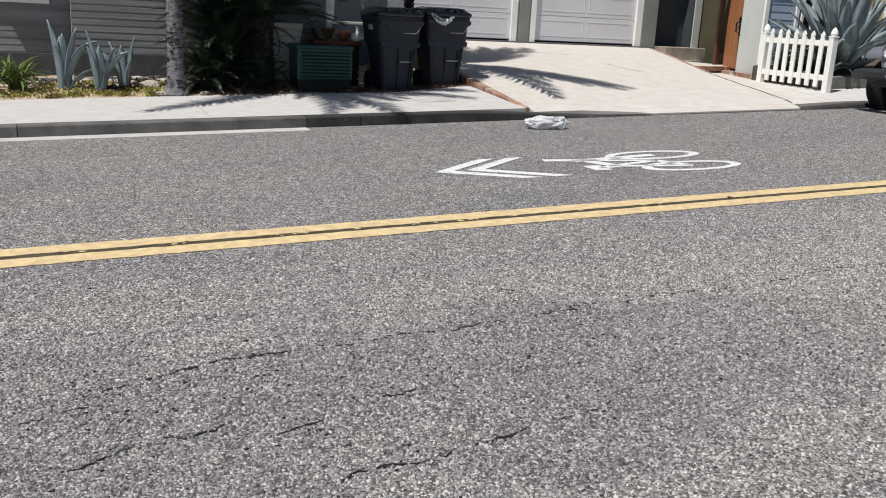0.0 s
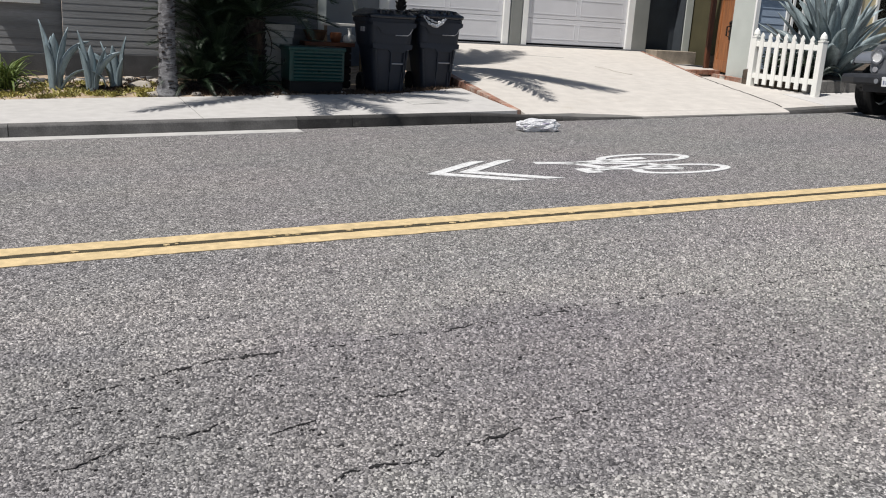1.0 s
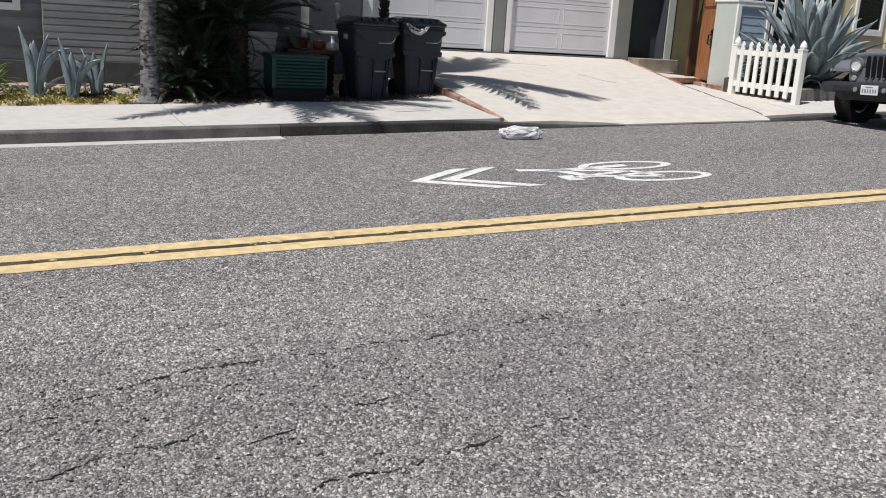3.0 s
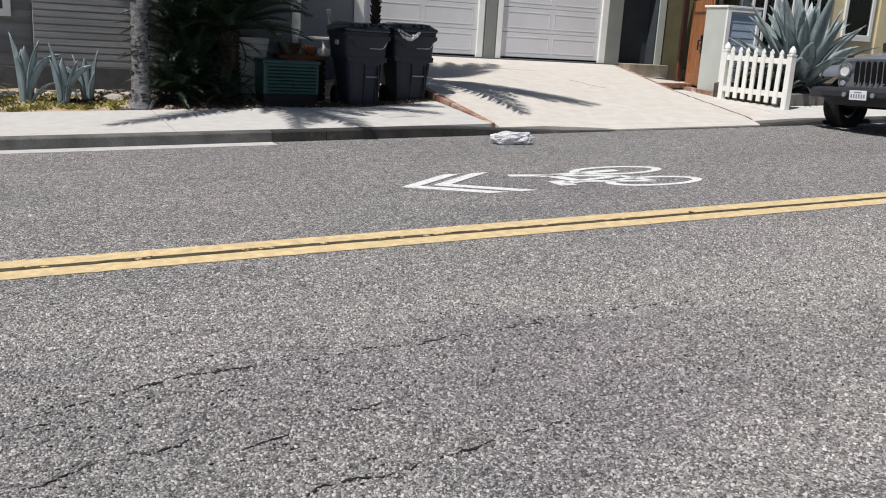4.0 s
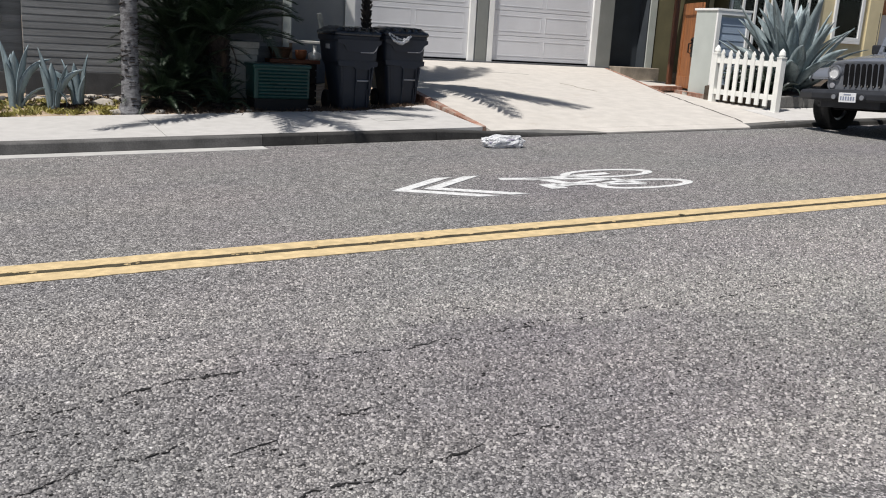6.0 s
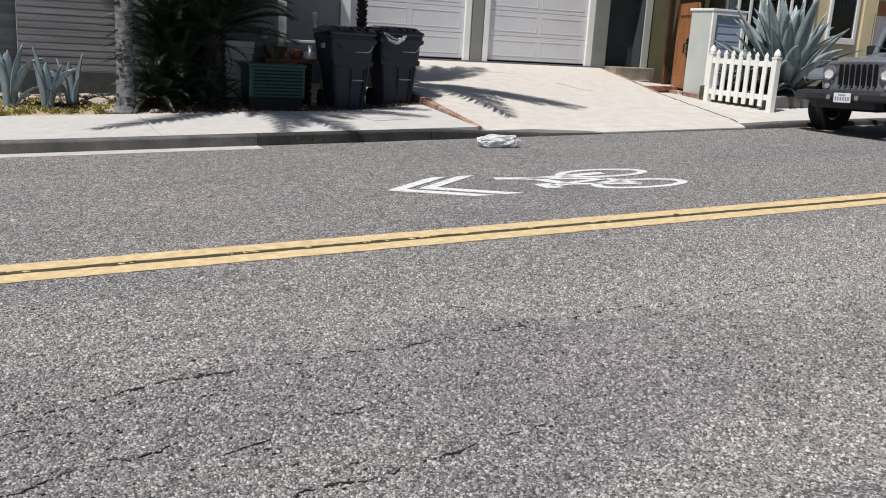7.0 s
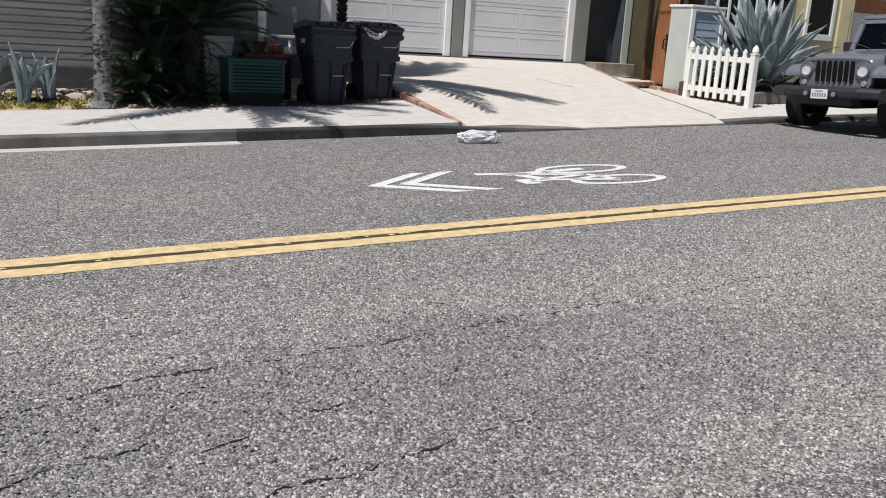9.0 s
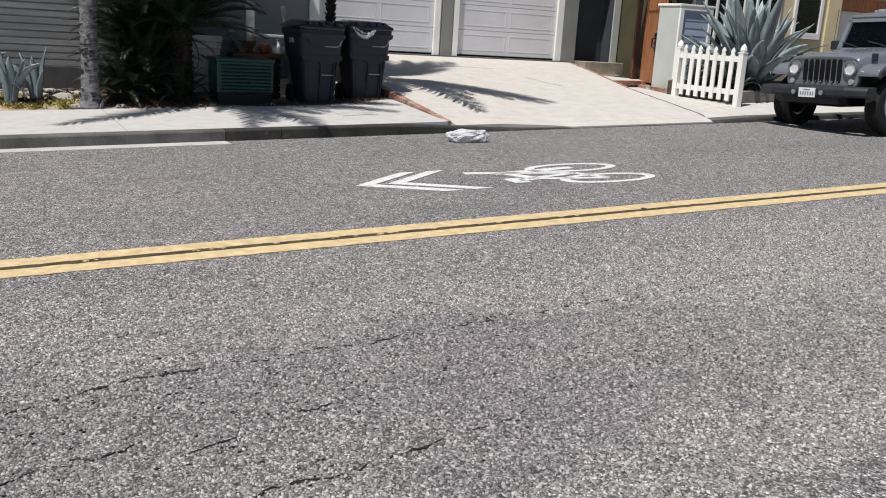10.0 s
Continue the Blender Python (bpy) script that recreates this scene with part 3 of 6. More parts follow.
cuts = [-40, -20, -10, -6, -3.2, -0.4, 2.5, 3.13, 4.62, 5.9, 7.4, 8.9, 10.4, 13, 16, 19, 24, 30, 45]
for a, c in zip(cuts, cuts[1:]):
    bm = bmesh.new()
    rings = []
    for x in span(a + 0.004, c - 0.004, 0.25 if c - a < 4 else 2):
        h = kerb_h(x)
        wob = noise.noise((x * 1.7, 3, 0)) * 0.006
        prof = [(9.80, -0.25), (9.64, -0.25), (9.64 + wob, h * 0.1), (9.648 + wob, h - 0.018), (9.657 + wob, h - 0.006), (9.675, h), (9.80, h + 0.002)]
        rings.append([bm.verts.new((x, y, gz(x) + z)) for y, z in prof])
    for r0, r1 in zip(rings, rings[1:]):
        for k in range(len(r0)):
            bm.faces.new((r0[k], r0[(k + 1) % len(r0)], r1[(k + 1) % len(r0)], r1[k]))
    bm.faces.new(rings[0])
    bm.faces.new(rings[-1][::-1])
    # stones past x = 2.5 take the darker concrete
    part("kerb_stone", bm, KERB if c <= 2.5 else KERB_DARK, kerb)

# pale gutter strip along the first stretch
bm = bmesh.new()
grid(bm, span(-40, 2.5, 0.5), [9.40, 9.50, 9.638], lambda x, y: gz(x) + 0.004, 0.05)
part("gutter", bm, GUTTER, kerb, "pale concrete gutter strip")

# pavement slabs
pavement = thing("pavement", (0, 0, 0), "pale sunlit concrete pavement in long slabs", "pavement", kind="structure")
for x0, x1 in list(zip([-40, -20, -8, -4.9, -1.8, 1.5, 3.5], [-20, -8, -4.9, -1.8, 1.5, 3.5, 5.38])):
    bm = bmesh.new()
    grid(bm, span(x0 + 0.004, x1 - 0.004, 0.5), span(9.806, 11.85, 0.4), lambda x, y: walk_z(x, y) + 0.002 * noise.noise((x, y, 0)), 0.2)
    if x1 == 5.38:
        # the last slab widens along the brick edge
        for v in bm.verts:
            if v.co.x > 5.3:
                v.co.x = 5.345 + 0.075 * (v.co.y - 9.95)
    part("paving_slab", bm, CONCRETE, pavement)
for x0, x1 in ((10.5, 13), (13, 16), (16, 20), (20, 45)):
    bm = bmesh.new()
    grid(bm, span(x0 + 0.004, x1 - 0.004, 0.5), span(9.806, 10.72, 0.3), walk_z, 0.2)
    part("paving_slab", bm, CONCRETE, pavement)
bm = bmesh.new()
prism(bm, [(4.25, 10.62), (4.75, 10.62), (4.75, 10.9), (4.25, 10.9)], 0.001, 0.005, zfun=walk_z)
part("meter_cover", bm, GUTTER, pavement, "worn grey meter cover set in the pavement")

# driveway: main slab, side slab and its brick edge
driveway = thing("driveway", (0, 0, 0), "pale concrete driveway rising to the garage, edged with red brick", "driveway", kind="structure")


def right_edge(y):
    return 9.65 + (y - 9.7) * 0.255 if y < 12.5 else 10.364 + (y - 12.5) * 0.385


def side_z(x, y):
    far, top = (10.49, walk_z(10.5, y)) if y < 10.727 else (11.0, 0.545 + 0.012 * (y - 10.46))
    u = min(1.0, max(0.0, (x - right_edge(y)) / max(0.05, far - right_edge(y))))
    return drive_z(right_edge(y), y) * (1 - u) + top * u - 0.004 * (1 - u)


def left_edge(y):
    return 5.47 + 0.075 * (y - 9.95)


def slab(xa, xb, ys, z):
    bm = bmesh.new()
    top = []
    for y in ys:
        a, b = xa(y), xb(y)
        top.append([bm.verts.new((a + (b - a) * i / 10, y, z(a + (b - a) * i / 10, y))) for i in range(11)])
    for r0, r1 in zip(top, top[1:]):
        for i in range(10):
            bm.faces.new((r0[i], r0[i + 1], r1[i + 1], r1[i]))
    ex = bmesh.ops.extrude_face_region(bm, geom=bm.faces[:])
    for v in ex["geom"]:
        if isinstance(v, bmesh.types.BMVert):
            v.co.z -= 0.35
    return bm


part("drive_slab", slab(left_edge, lambda y: right_edge(y) - 0.006, [9.806, 9.95, 10.1, 10.4, 11, 11.6, 12.4, 12.5, 13, 14, 15, 16, 16.55], drive_z), DRIVE, driveway)
part("apron_slab", slab(lambda y: 7.15 - (y - 9.652) / 0.148 * 1.0, lambda y: 9.66, [9.652, 9.70, 9.80], lambda x, y: gz(x) + 0.026 + (drive_z(x, 9.806) - gz(x) - 0.026) * max(0.0, (y - 9.652) / 0.15) ** 0.6), DRIVE, driveway)
part("side_slab", slab(lambda y: right_edge(y) + 0.006, lambda y: 12.4 + 0.0 * y, [10.73, 11, 11.6, 12.5, 13.2, 14.2], side_z), DRIVE, driveway)
part("side_slab", slab(lambda y: right_edge(y) + 0.006, lambda y: 10.49, [9.806, 9.95, 10.3, 10.724], side_z), DRIVE, driveway)
bm = bmesh.new()
box(bm, -0.05, 0.05, -0.105, 0.105, -0.2, 0.0, 0.006)
brick_me = mesh_of("brick", bm, BRICK)
y = 9.95
while y < 13.6:
    piece("brick", brick_me, driveway, pose(left_edge(y + 0.1) - 0.056, y + 0.105, drive_z(5.42, y + 0.1) + 0.012, math.degrees(math.atan(0.1)), 0, -4.3))
    y += 0.222
bm = bmesh.new()
box(bm, -0.025, 0.025, -0.105, 0.105, -0.2, 0.0, 0.005)
edge_me = mesh_of("brick", bm, BRICK)
for k in range(17):
    y = 12.7 + k * 0.222
    piece("brick", edge_me, driveway, pose(right_edge(y) + 0.035, y, drive_z(right_edge(y), y) + 0.006, 5, 0, -21))


def slab_line(pts, w, name, material, label, z):
    line = []
    for (x0, y0), (x1, y1) in zip(pts, pts[1:]):
        n = max(2, round(math.hypot(x1 - x0, y1 - y0) / 0.12))
        line += [(x0 + (x1 - x0) * k / n + rnd.gauss(0, w * 0.3), y0 + (y1 - y0) * k / n + rnd.gauss(0, w * 0.3)) for k in range(n)]
    line.append(pts[-1])
    b = bmesh.new()
    ribbon(b, line, [(max(0.002, rnd.gauss(w, w * 0.3)) / 2,) * 2 for _ in line], z, 0.003, drive_z)
    part(name, b, material, driveway, label)


JOINT = mat("dark_slab_joint", (0.12, 0.11, 0.10), 0.95, vary=0.3)
slab_line([(right_edge(y_), y_) for y_ in (9.85, 10.4, 11, 11.6, 12.2, 12.6)], 0.022, "slab_joint", JOINT, "dark joint between slabs", 0.006)
slab_line([(8.9, 13.6), (9.0, 13.3), (8.95, 13.1), (9.08, 12.7)], 0.007, "slab_crack", STEP, "thin crack in the concrete", 0.004)
slab_line([(7.6, 14.8), (8.3, 14.9), (8.9, 14.7)], 0.02, "slab_stain", CONCRETE, "pale scrape on the concrete", 0.004)

# planting bed beside the pavement, and the yard behind the bins
def bed_z(x, y):
    u = min(1, max(0, (y - 11.85) / 1.3))
    return walk_z(x, 11.85) - 0.01 + 0.15 * u * (1 if x < 3 else max(0, 1 - (x - 3) / 0.8)) + 0.03 * noise.noise((x * 1.6, y * 1.6, 1)) * (0.3 + u) + 0.012 * noise.noise((x * 7, y * 7, 4))


bm = bmesh.new()
grid(bm, span(-14, 5.49, 0.12), span(11.856, 16.6, 0.12), bed_z, 0.3)
tagged(structure("garden_bed", bm, SOIL, "dry soil bed between pavement and house, littered with dead leaves", smooth=True), category="garden bed")

# ---- house with grey lap siding ----
house = thing("house", (0, 13.2, 0), "single house with grey painted lap siding and dark foundation", "house")
bm = bmesh.new()
box(bm, 0.2, 3.8, 0.03, 0.15, 0.62, 5.2)
box(bm, 3.68, 3.8, 0.15, 3.4, 0.62, 5.2)
box(bm, -12, 0.2, 0.30, 0.42, 0.58, 5.2)
part("wall", bm, GREYWALL, house)
bm = bmesh.new()
box(bm, 0.2, 3.78, 0.0, 0.2, 0.1, 0.635, 0.01)
box(bm, -12, 0.197, 0.27, 0.45, -0.3, 0.60, 0.01)
part("foundation", bm, FOUND, house, "dark grey foundation")
bm = bmesh.new()
box(bm, -12.5, 4.2, -0.45, 3.8, 5.2, 5.4)
part("roof", bm, GREYWALL, house)
# unseen box added above the window to throw a slanting shadow on the siding
bm = bmesh.new()
box(bm, -1.11, 0.196, 0.0, 0.29, 2.15, 5.19)
part("bay", bm, SIDING_DARK, house, "grey projecting box added out of view to cast the slanting wall shadow")
bm = bmesh.new()
box(bm, 3.70, 3.825, -0.02, 0.10, 0.62, 5.19, 0.004)
part("corner_board", bm, GATEGREY, house, "grey corner board")


def lap(x0, x1, h, t=0.02):
    """One lap-siding board, thicker at its lower edge."""
    b = bmesh.new()
    pts = [(0, 0), (-t - 0.004, 0.002), (-t * 0.95 - 0.004, 0.010), (-0.003, h), (0, h)]
    b0 = [b.verts.new((x0, y, z)) for y, z in pts]
    b1 = [b.verts.new((x1, y, z)) for y, z in pts]
    for k in range(5):
        b.faces.new((b0[k], b0[(k + 1) % 5], b1[(k + 1) % 5], b1[k]))
    b.faces.new(b0[::-1])
    b.faces.new(b1)
    return b


EXPO_LAP = 0.0915
lap_a = mesh_of("siding_board", lap(0.2, 3.698, EXPO_LAP + 0.012, 0.004), SIDING)
lap_b = mesh_of("siding_board", lap(-12, 0.188, EXPO_LAP + 0.012, 0.004), SIDING)
lap_c = mesh_of("siding_board", lap(0.0, 3.2, EXPO_LAP + 0.012, 0.004), SIDING)
for k in range(49):
    z = 0.64 + k * EXPO_LAP
    piece("siding_board", lap_a, house, pose(0, 0.028, z))
    piece("siding_board", lap_b, house, pose(0, 0.298, z - 0.03))
    piece("siding_board", lap_c, house, pose(3.802, 0.12, z, 0, 0, 90))
bm = bmesh.new()
for a in ((-0.96, -0.06, 1.25, 1.345), (-0.96, -0.06, 2.04, 2.12), (-0.96, -0.87, 1.345, 2.04), (-0.155, -0.06, 1.345, 2.04)):
    box(bm, a[0], a[1], 0.235, 0.30, a[2], a[3], 0.006)
win = part("window", bm, TRIM_WHITE, house, "white painted window frame")
bm = bmesh.new()
box(bm, -0.87, -0.155, 0.272, 0.278, 1.345, 2.04)
part("pane", bm, CURTAIN, win, "dim blind behind the glass")

# ---- garage front ----
GY = 16.5
garage = thing("garage", (0, GY, 0), "grey garage building with two white sectional doors and an entry alcove", "garage building")
for a in ((3.9, 5.82, 0.2, 4.6), (8.62, 8.93, 0.2, 4.6), (11.66, 12.03, 0.2, 4.6), (5.82, 8.62, 3.12, 4.6), (8.93, 11.66, 3.12, 4.6), (12.03, 13.02, 3.2, 4.6), (13.02, 13.22, 0.2, 4.6)):
    bm = bmesh.new()
    box(bm, a[0], a[1], 0.0, 0.2, a[2], a[3])
    part("wall", bm, GREYWALL, garage)
bm = bmesh.new()
box(bm, 3.9, 13.4, -0.3, 5.0, 4.6, 4.8)
box(bm, 3.9, 13.22, 4.4, 4.6, 0.2, 4.6)
box(bm, 3.9, 4.0, 0.2, 4.4, 0.2, 4.6)
part("roof", bm, GREYWALL, garage)
bm = bmesh.new()
box(bm, 12.032, 12.06, 0.0, 0.28, 0.3, 3.2)
box(bm, 12.99, 13.018, -0.002, 0.28, 0.3, 3.2)
box(bm, 12.03, 13.02, 0.28, 0.33, 0.3, 3.2)
box(bm, 12.03, 13.02, 0.2, 0.28, 3.17, 3.2)
box(bm, 12.06, 12.99, 0.22, 0.28, 0.3, 0.93)
part("alcove", bm, ALCOVE, garage, "dark shaded entry alcove")
for a in ((5.82, 6.02, 0.8, 3.12), (8.49, 8.62, 0.8, 3.12), (8.93, 9.05, 0.8, 3.12), (11.5, 11.655, 0.8, 3.12), (6.02, 8.49, 2.98, 3.12), (9.05, 11.5, 2.98, 3.12)):
    bm = bmesh.new()
    box(bm, a[0], a[1], -0.03, 0.12, a[2], a[3], 0.004)
    part("door_casing", bm, TRIM_WHITE, garage, "white door casing")
for x0, x1, paint in ((11.66, 12.03, TRIM_GREY), (13.02, 13.2, GATEGREY), (8.66, 8.9, TRIM_GREY)):
    bm = bmesh.new()
    box(bm, x0, x1, -0.035, -0.003, 0.85, 3.6, 0.004)
    part("trim_board", bm, paint, garage, "grey-green corner trim")


def garage_door(x0, x1):
    bm = bmesh.new()
    box(bm, x0, x1, 0.08, 0.1, 0.93, 3.0)
    d = part("garage_door", bm, DOOR_WHITE, garage, "closed white sectional garage door with rectangular panels")
    h = 0.505
    for k in range(4):
        z = 0.985 + k * h
        bm = bmesh.new()
        box(bm, x0, x1, 0.03, 0.075, z, z + h - 0.008, 0.006)
        mid = (x0 + x1) / 2
        for a, b in ((x0 + 0.10, mid - 0.05), (mid + 0.05, x1 - 0.10)):
            # recessed border round a raised field
            for q in ((a, b, z + 0.09, z + 0.105), (a, b, z + h - 0.105, z + h - 0.09), (a, a + 0.015, z + 0.105, z + h - 0.105), (b - 0.015, b, z + 0.105, z + h - 0.105)):
                box(bm, q[0], q[1], 0.0255, 0.032, q[2], q[3], 0.002)
        part("door_section", bm, DOOR_WHITE, d)
    bm = bmesh.new()
    box(bm, x0, x1, 0.035, 0.07, 0.925, 0.984)
    part("bottom_seal", bm, DARK, d, "black rubber seal")
    return d


garage_door(6.024, 8.486)
garage_door(9.054, 11.496)
bm = bmesh.new()
box(bm, 3.9, 12.03, -0.07, 0.3, 0.4, 0.948, 0.006)
part("threshold", bm, SILL, garage, "dark threshold strip")

# entry steps with brick noses
steps = thing("entry_steps", (0, 0, 0), "tan concrete entry steps with red brick noses", "steps", kind="structure")
bm = bmesh.new()
box(bm, 12.03, 13.1, 16.05, 16.46, 0.3, 0.97, 0.012)
part("step", bm, STEP, steps, "tan concrete step")
bm = bmesh.new()
prism(bm, [(10.82, 13.62), (11.85, 13.9), (12.9, 15.1), (13.0, 16.4), (12.0, 16.4)], 0.2, 0.70)
part("landing", bm, DRIVE, steps, "pale concrete landing")
bm = bmesh.new()
prism(bm, [(11.80, 13.88), (11.24, 12.28), (11.40, 12.28), (11.40, 13.23), (12.2, 13.95)], 0.2, 0.635)
part("plinth", bm, DRIVE, steps, "low concrete plinth along the cabinet")
bm = bmesh.new()
box(bm, -0.09, 0.09, -0.055, 0.055, -0.085, 0.0, 0.005)
nose_me = mesh_of("brick", bm, BRICK)
for k in range(6):
    piece("brick", nose_me, steps, pose(10.88 + k * 0.183, 13.58 + k * 0.05, 0.708, 0, 0, 15))
for k in range(9):
    piece("brick", nose_me, steps, pose(11.19 + k * 0.0625, 12.33 + k * 0.178, 0.643, 0, 0, 70.7))

# ---- the gate, its screen and the yellow house ----
gate = thing("gate", (11.68, 13.25, 0.66), "red-brown wooden panelled gate with black iron latch, ajar", "gate", turn=(0, 0, 66.7))
bm = bmesh.new()
box(bm, 0, 1.04, -0.02, 0.02, 0.02, 1.62, 0.004)
leaf = part("leaf", bm, WOOD_DOOR, gate)
bm = bmesh.new()
for a in ((0, 0.13, 0.02, 1.62), (0.91, 1.04, 0.02, 1.62), (0.13, 0.91, 0.02, 0.24), (0.13, 0.91, 1.40, 1.62)):
    box(bm, a[0], a[1], -0.04, 0.04, a[2], a[3], 0.005)
part("frame", bm, WOOD_DOOR, gate)
bm = bmesh.new()
box(bm, 0.21, 0.29, 0.022, 0.05, 0.62, 0.98, 0.003)
tube(bm, [(0.25, 0.05, 0.68), (0.25, 0.11, 0.70), (0.25, 0.11, 0.86), (0.25, 0.05, 0.88)], 0.016)
disc(bm, 0.028, 0.03, 16, pose(0.25, 0.06, 0.93, 90))
box(bm, 0.05, 0.30, 0.045, 0.065, 0.76, 0.80)
part("latch", bm, IRON, gate, "black iron latch")
gpost = thing("gate_post", (12.12, 14.55, 0.6), "red-brown wooden gate post and frame, darkened for shade", "gate post", turn=(0, 0, 4))
bm = bmesh.new()
box(bm, -0.02, 0.09, -0.03, 0.03, 0.0, 2.38, 0.006)
part("post", bm, WOOD_SHADED, gpost)

screen = thing("meter_cabinet", (11.50, 12.64, 0.45), "pale grey-green meter cabinet with a blue slatted front in white trim", "cabinet")
bm = bmesh.new()
box(bm, 0.0, 0.79, 0.03, 0.56, 0.0, 1.67, 0.006)
part("body", bm, GATEGREY, screen)
bm = bmesh.new()
box(bm, -0.02, 0.82, -0.02, 0.60, 1.67, 1.71, 0.006)
part("cap", bm, TRIM_WHITE, screen, "thin white cap")
bm = bmesh.new()
for a in ((0.0, 0.09, 0.0, 1.668), (0.72, 0.79, 0.0, 1.668), (0.09, 0.72, 1.60, 1.668), (0.09, 0.72, 0.0, 0.1)):
    box(bm, a[0], a[1], -0.012, 0.028, a[2], a[3], 0.004)
part("frame", bm, TRIM_WHITE, screen, "white painted frame")
bm = bmesh.new()
b = lap(0.092, 0.718, 0.142, 0.006)
slat_me = mesh_of("slat", b, BLUESLAT)
for k in range(11):
    piece("slat", slat_me, screen, pose(0, 0.026, 0.1 + k * 0.132))
bm.free()

yellow = thing("yellow_house", (0, 15.0, 0), "pale yellow house with dark white-framed windows", "house")
bm = bmesh.new()
box(bm, 13.3, 18.3, 0.0, 0.2, 0.2, 5.2)
box(bm, 18.3, 26, 0.6, 0.8, 0.2, 5.2)
box(bm, 13.3, 13.5, 0.2, 5, 0.2, 5.2)
part("wall", bm, YELLOWWALL, yellow)
bm = bmesh.new()
box(bm, 13.2, 26, -0.2, 5, 5.2, 5.4)
part("roof", bm, GREYWALL, yellow)
bm = bmesh.new()
box(bm, 18.17, 18.62, -0.04, 0.59, 0.2, 5.19, 0.01)
part("corner_pier", bm, YELLOWWALL, yellow, "ochre yellow corner pier")


def wide_window(x0, x1, z0, z1, n):
    b = bmesh.new()
    box(b, x0, x1, -0.05, -0.003, z0 - 0.06, z0 - 0.002, 0.005)
    w = part("window", b, TRIM_WHITE, yellow, "white painted window sill")
    for a in ((x0, x1, z0, z0 + 0.08), (x0, x1, z1 - 0.08, z1), (x0, x0 + 0.09, z0 + 0.08, z1 - 0.08), (x1 - 0.09, x1, z0 + 0.08, z1 - 0.08)):
        b = bmesh.new()
        box(b, a[0], a[1], -0.05, -0.003, a[2], a[3], 0.005)
        part("frame_bar", b, TRIM_WHITE, w)
    for k in range(1, n):
        x = x0 + (x1 - x0) * k / n
        b = bmesh.new()
        box(b, x - 0.03, x + 0.03, -0.045, -0.003, z0 + 0.08, z1 - 0.08, 0.004)
        part("mullion", b, TRIM_WHITE, w)
    for k in range(n):
        b = bmesh.new()
        xa, xb = x0 + (x1 - x0) * k / n + 0.035, x0 + (x1 - x0) * (k + 1) / n - 0.035
        box(b, xa, xb, -0.016, -0.010, z0 + 0.085, z1 - 0.085)
        part("pane", b, WINGLASS, w)
    b = bmesh.new()
    box(b, x0 + 0.09, x1 - 0.09, -0.008, -0.004, z0 + 0.085, z1 - 0.085)
    part("blind", b, DARK, w, "dark room behind the glass")


wide_window(13.62, 15.0, 1.15, 3.2, 4)
wide_window(15.1, 16.6, 1.15, 3.2, 4)
wide_window(17.05, 18.0, 1.82, 3.2, 1)
bm = bmesh.new()
box(bm, 13.5, 13.56, -0.4, -0.002, 0.3, 3.6, 0.004)
part("olive_board", bm, OLIVE, yellow, "olive painted end board")
bm = bmesh.new()
box(bm, 19.3, 22.5, 0.5, 0.59, 0.5, 2.52, 0.01)
part("garage_door", bm, DOOR_WHITE, yellow, "white garage door")
bm = bmesh.new()
box(bm, 19.2, 22.6, 0.42, 0.59, 2.53, 2.85, 0.01)
part("lintel", bm, WOOD_DOOR, yellow, "brown timber lintel")
bm = bmesh.new()
box(bm, 18.76, 18.94, 0.4, 0.58, 2.2, 2.46, 0.01)
disc(bm, 0.13, 0.1, 8, pose(18.85, 0.47, 2.51), r2=0.02)
part("wall_lamp", bm, IRON, yellow, "black lantern wall lamp")

# side wall that closes the entry yard
yard = thing("yard_wall", (0, 0, 0), "olive and grey yard wall behind the gate, with an added unseen roof for shade", "wall", kind="structure")
bm = bmesh.new()
box(bm, 13.24, 13.29, 14.9, 20, 0.2, 3.6)
box(bm, 12.3, 13.24, 19.8, 20, 0.2, 3.6)
# flat roof out of view, added to keep the sun off the gate post
box(bm, 11.2, 13.3, 13.95, 15.5, 3.0, 3.1)
part("panel", bm, OLIVE, yard)

# ---- picket fence ----
fence = thing("picket_fence", (10.93, 10.46, 0), "white painted wooden picket fence beside the driveway", "fence", turn=(0, 0, 0))


def fence_z(y):
    return 0.545 + 0.012 * y


def picket(w, d, h):
    b = bmesh.new()
    prof = [(-w / 2, 0), (w / 2, 0), (w / 2, h - 0.12), (w * 0.36, h - 0.095), (w * 0.48, h - 0.055), (0.0, h), (-w * 0.48, h - 0.055), (-w * 0.36, h - 0.095), (-w / 2, h - 0.12)]
    f = [b.verts.new((-d / 2, y, z)) for y, z in prof]
    k = [b.verts.new((d / 2, y, z)) for y, z in prof]
    b.faces.new(f)
    b.faces.new(k[::-1])
    for i in range(len(prof)):
        j = (i + 1) % len(prof)
        b.faces.new((f[i], k[i], k[j], f[j]))
    return b


pick_me = mesh_of("picket", picket(0.082, 0.022, 0.84), FENCE)
for k in range(7):
    y = 0.19 + k * 0.178
    piece("picket", pick_me, fence, pose(-0.045, y, fence_z(y) + 0.045, rnd.uniform(-0.6, 0.6), rnd.uniform(-1, 1), 0))
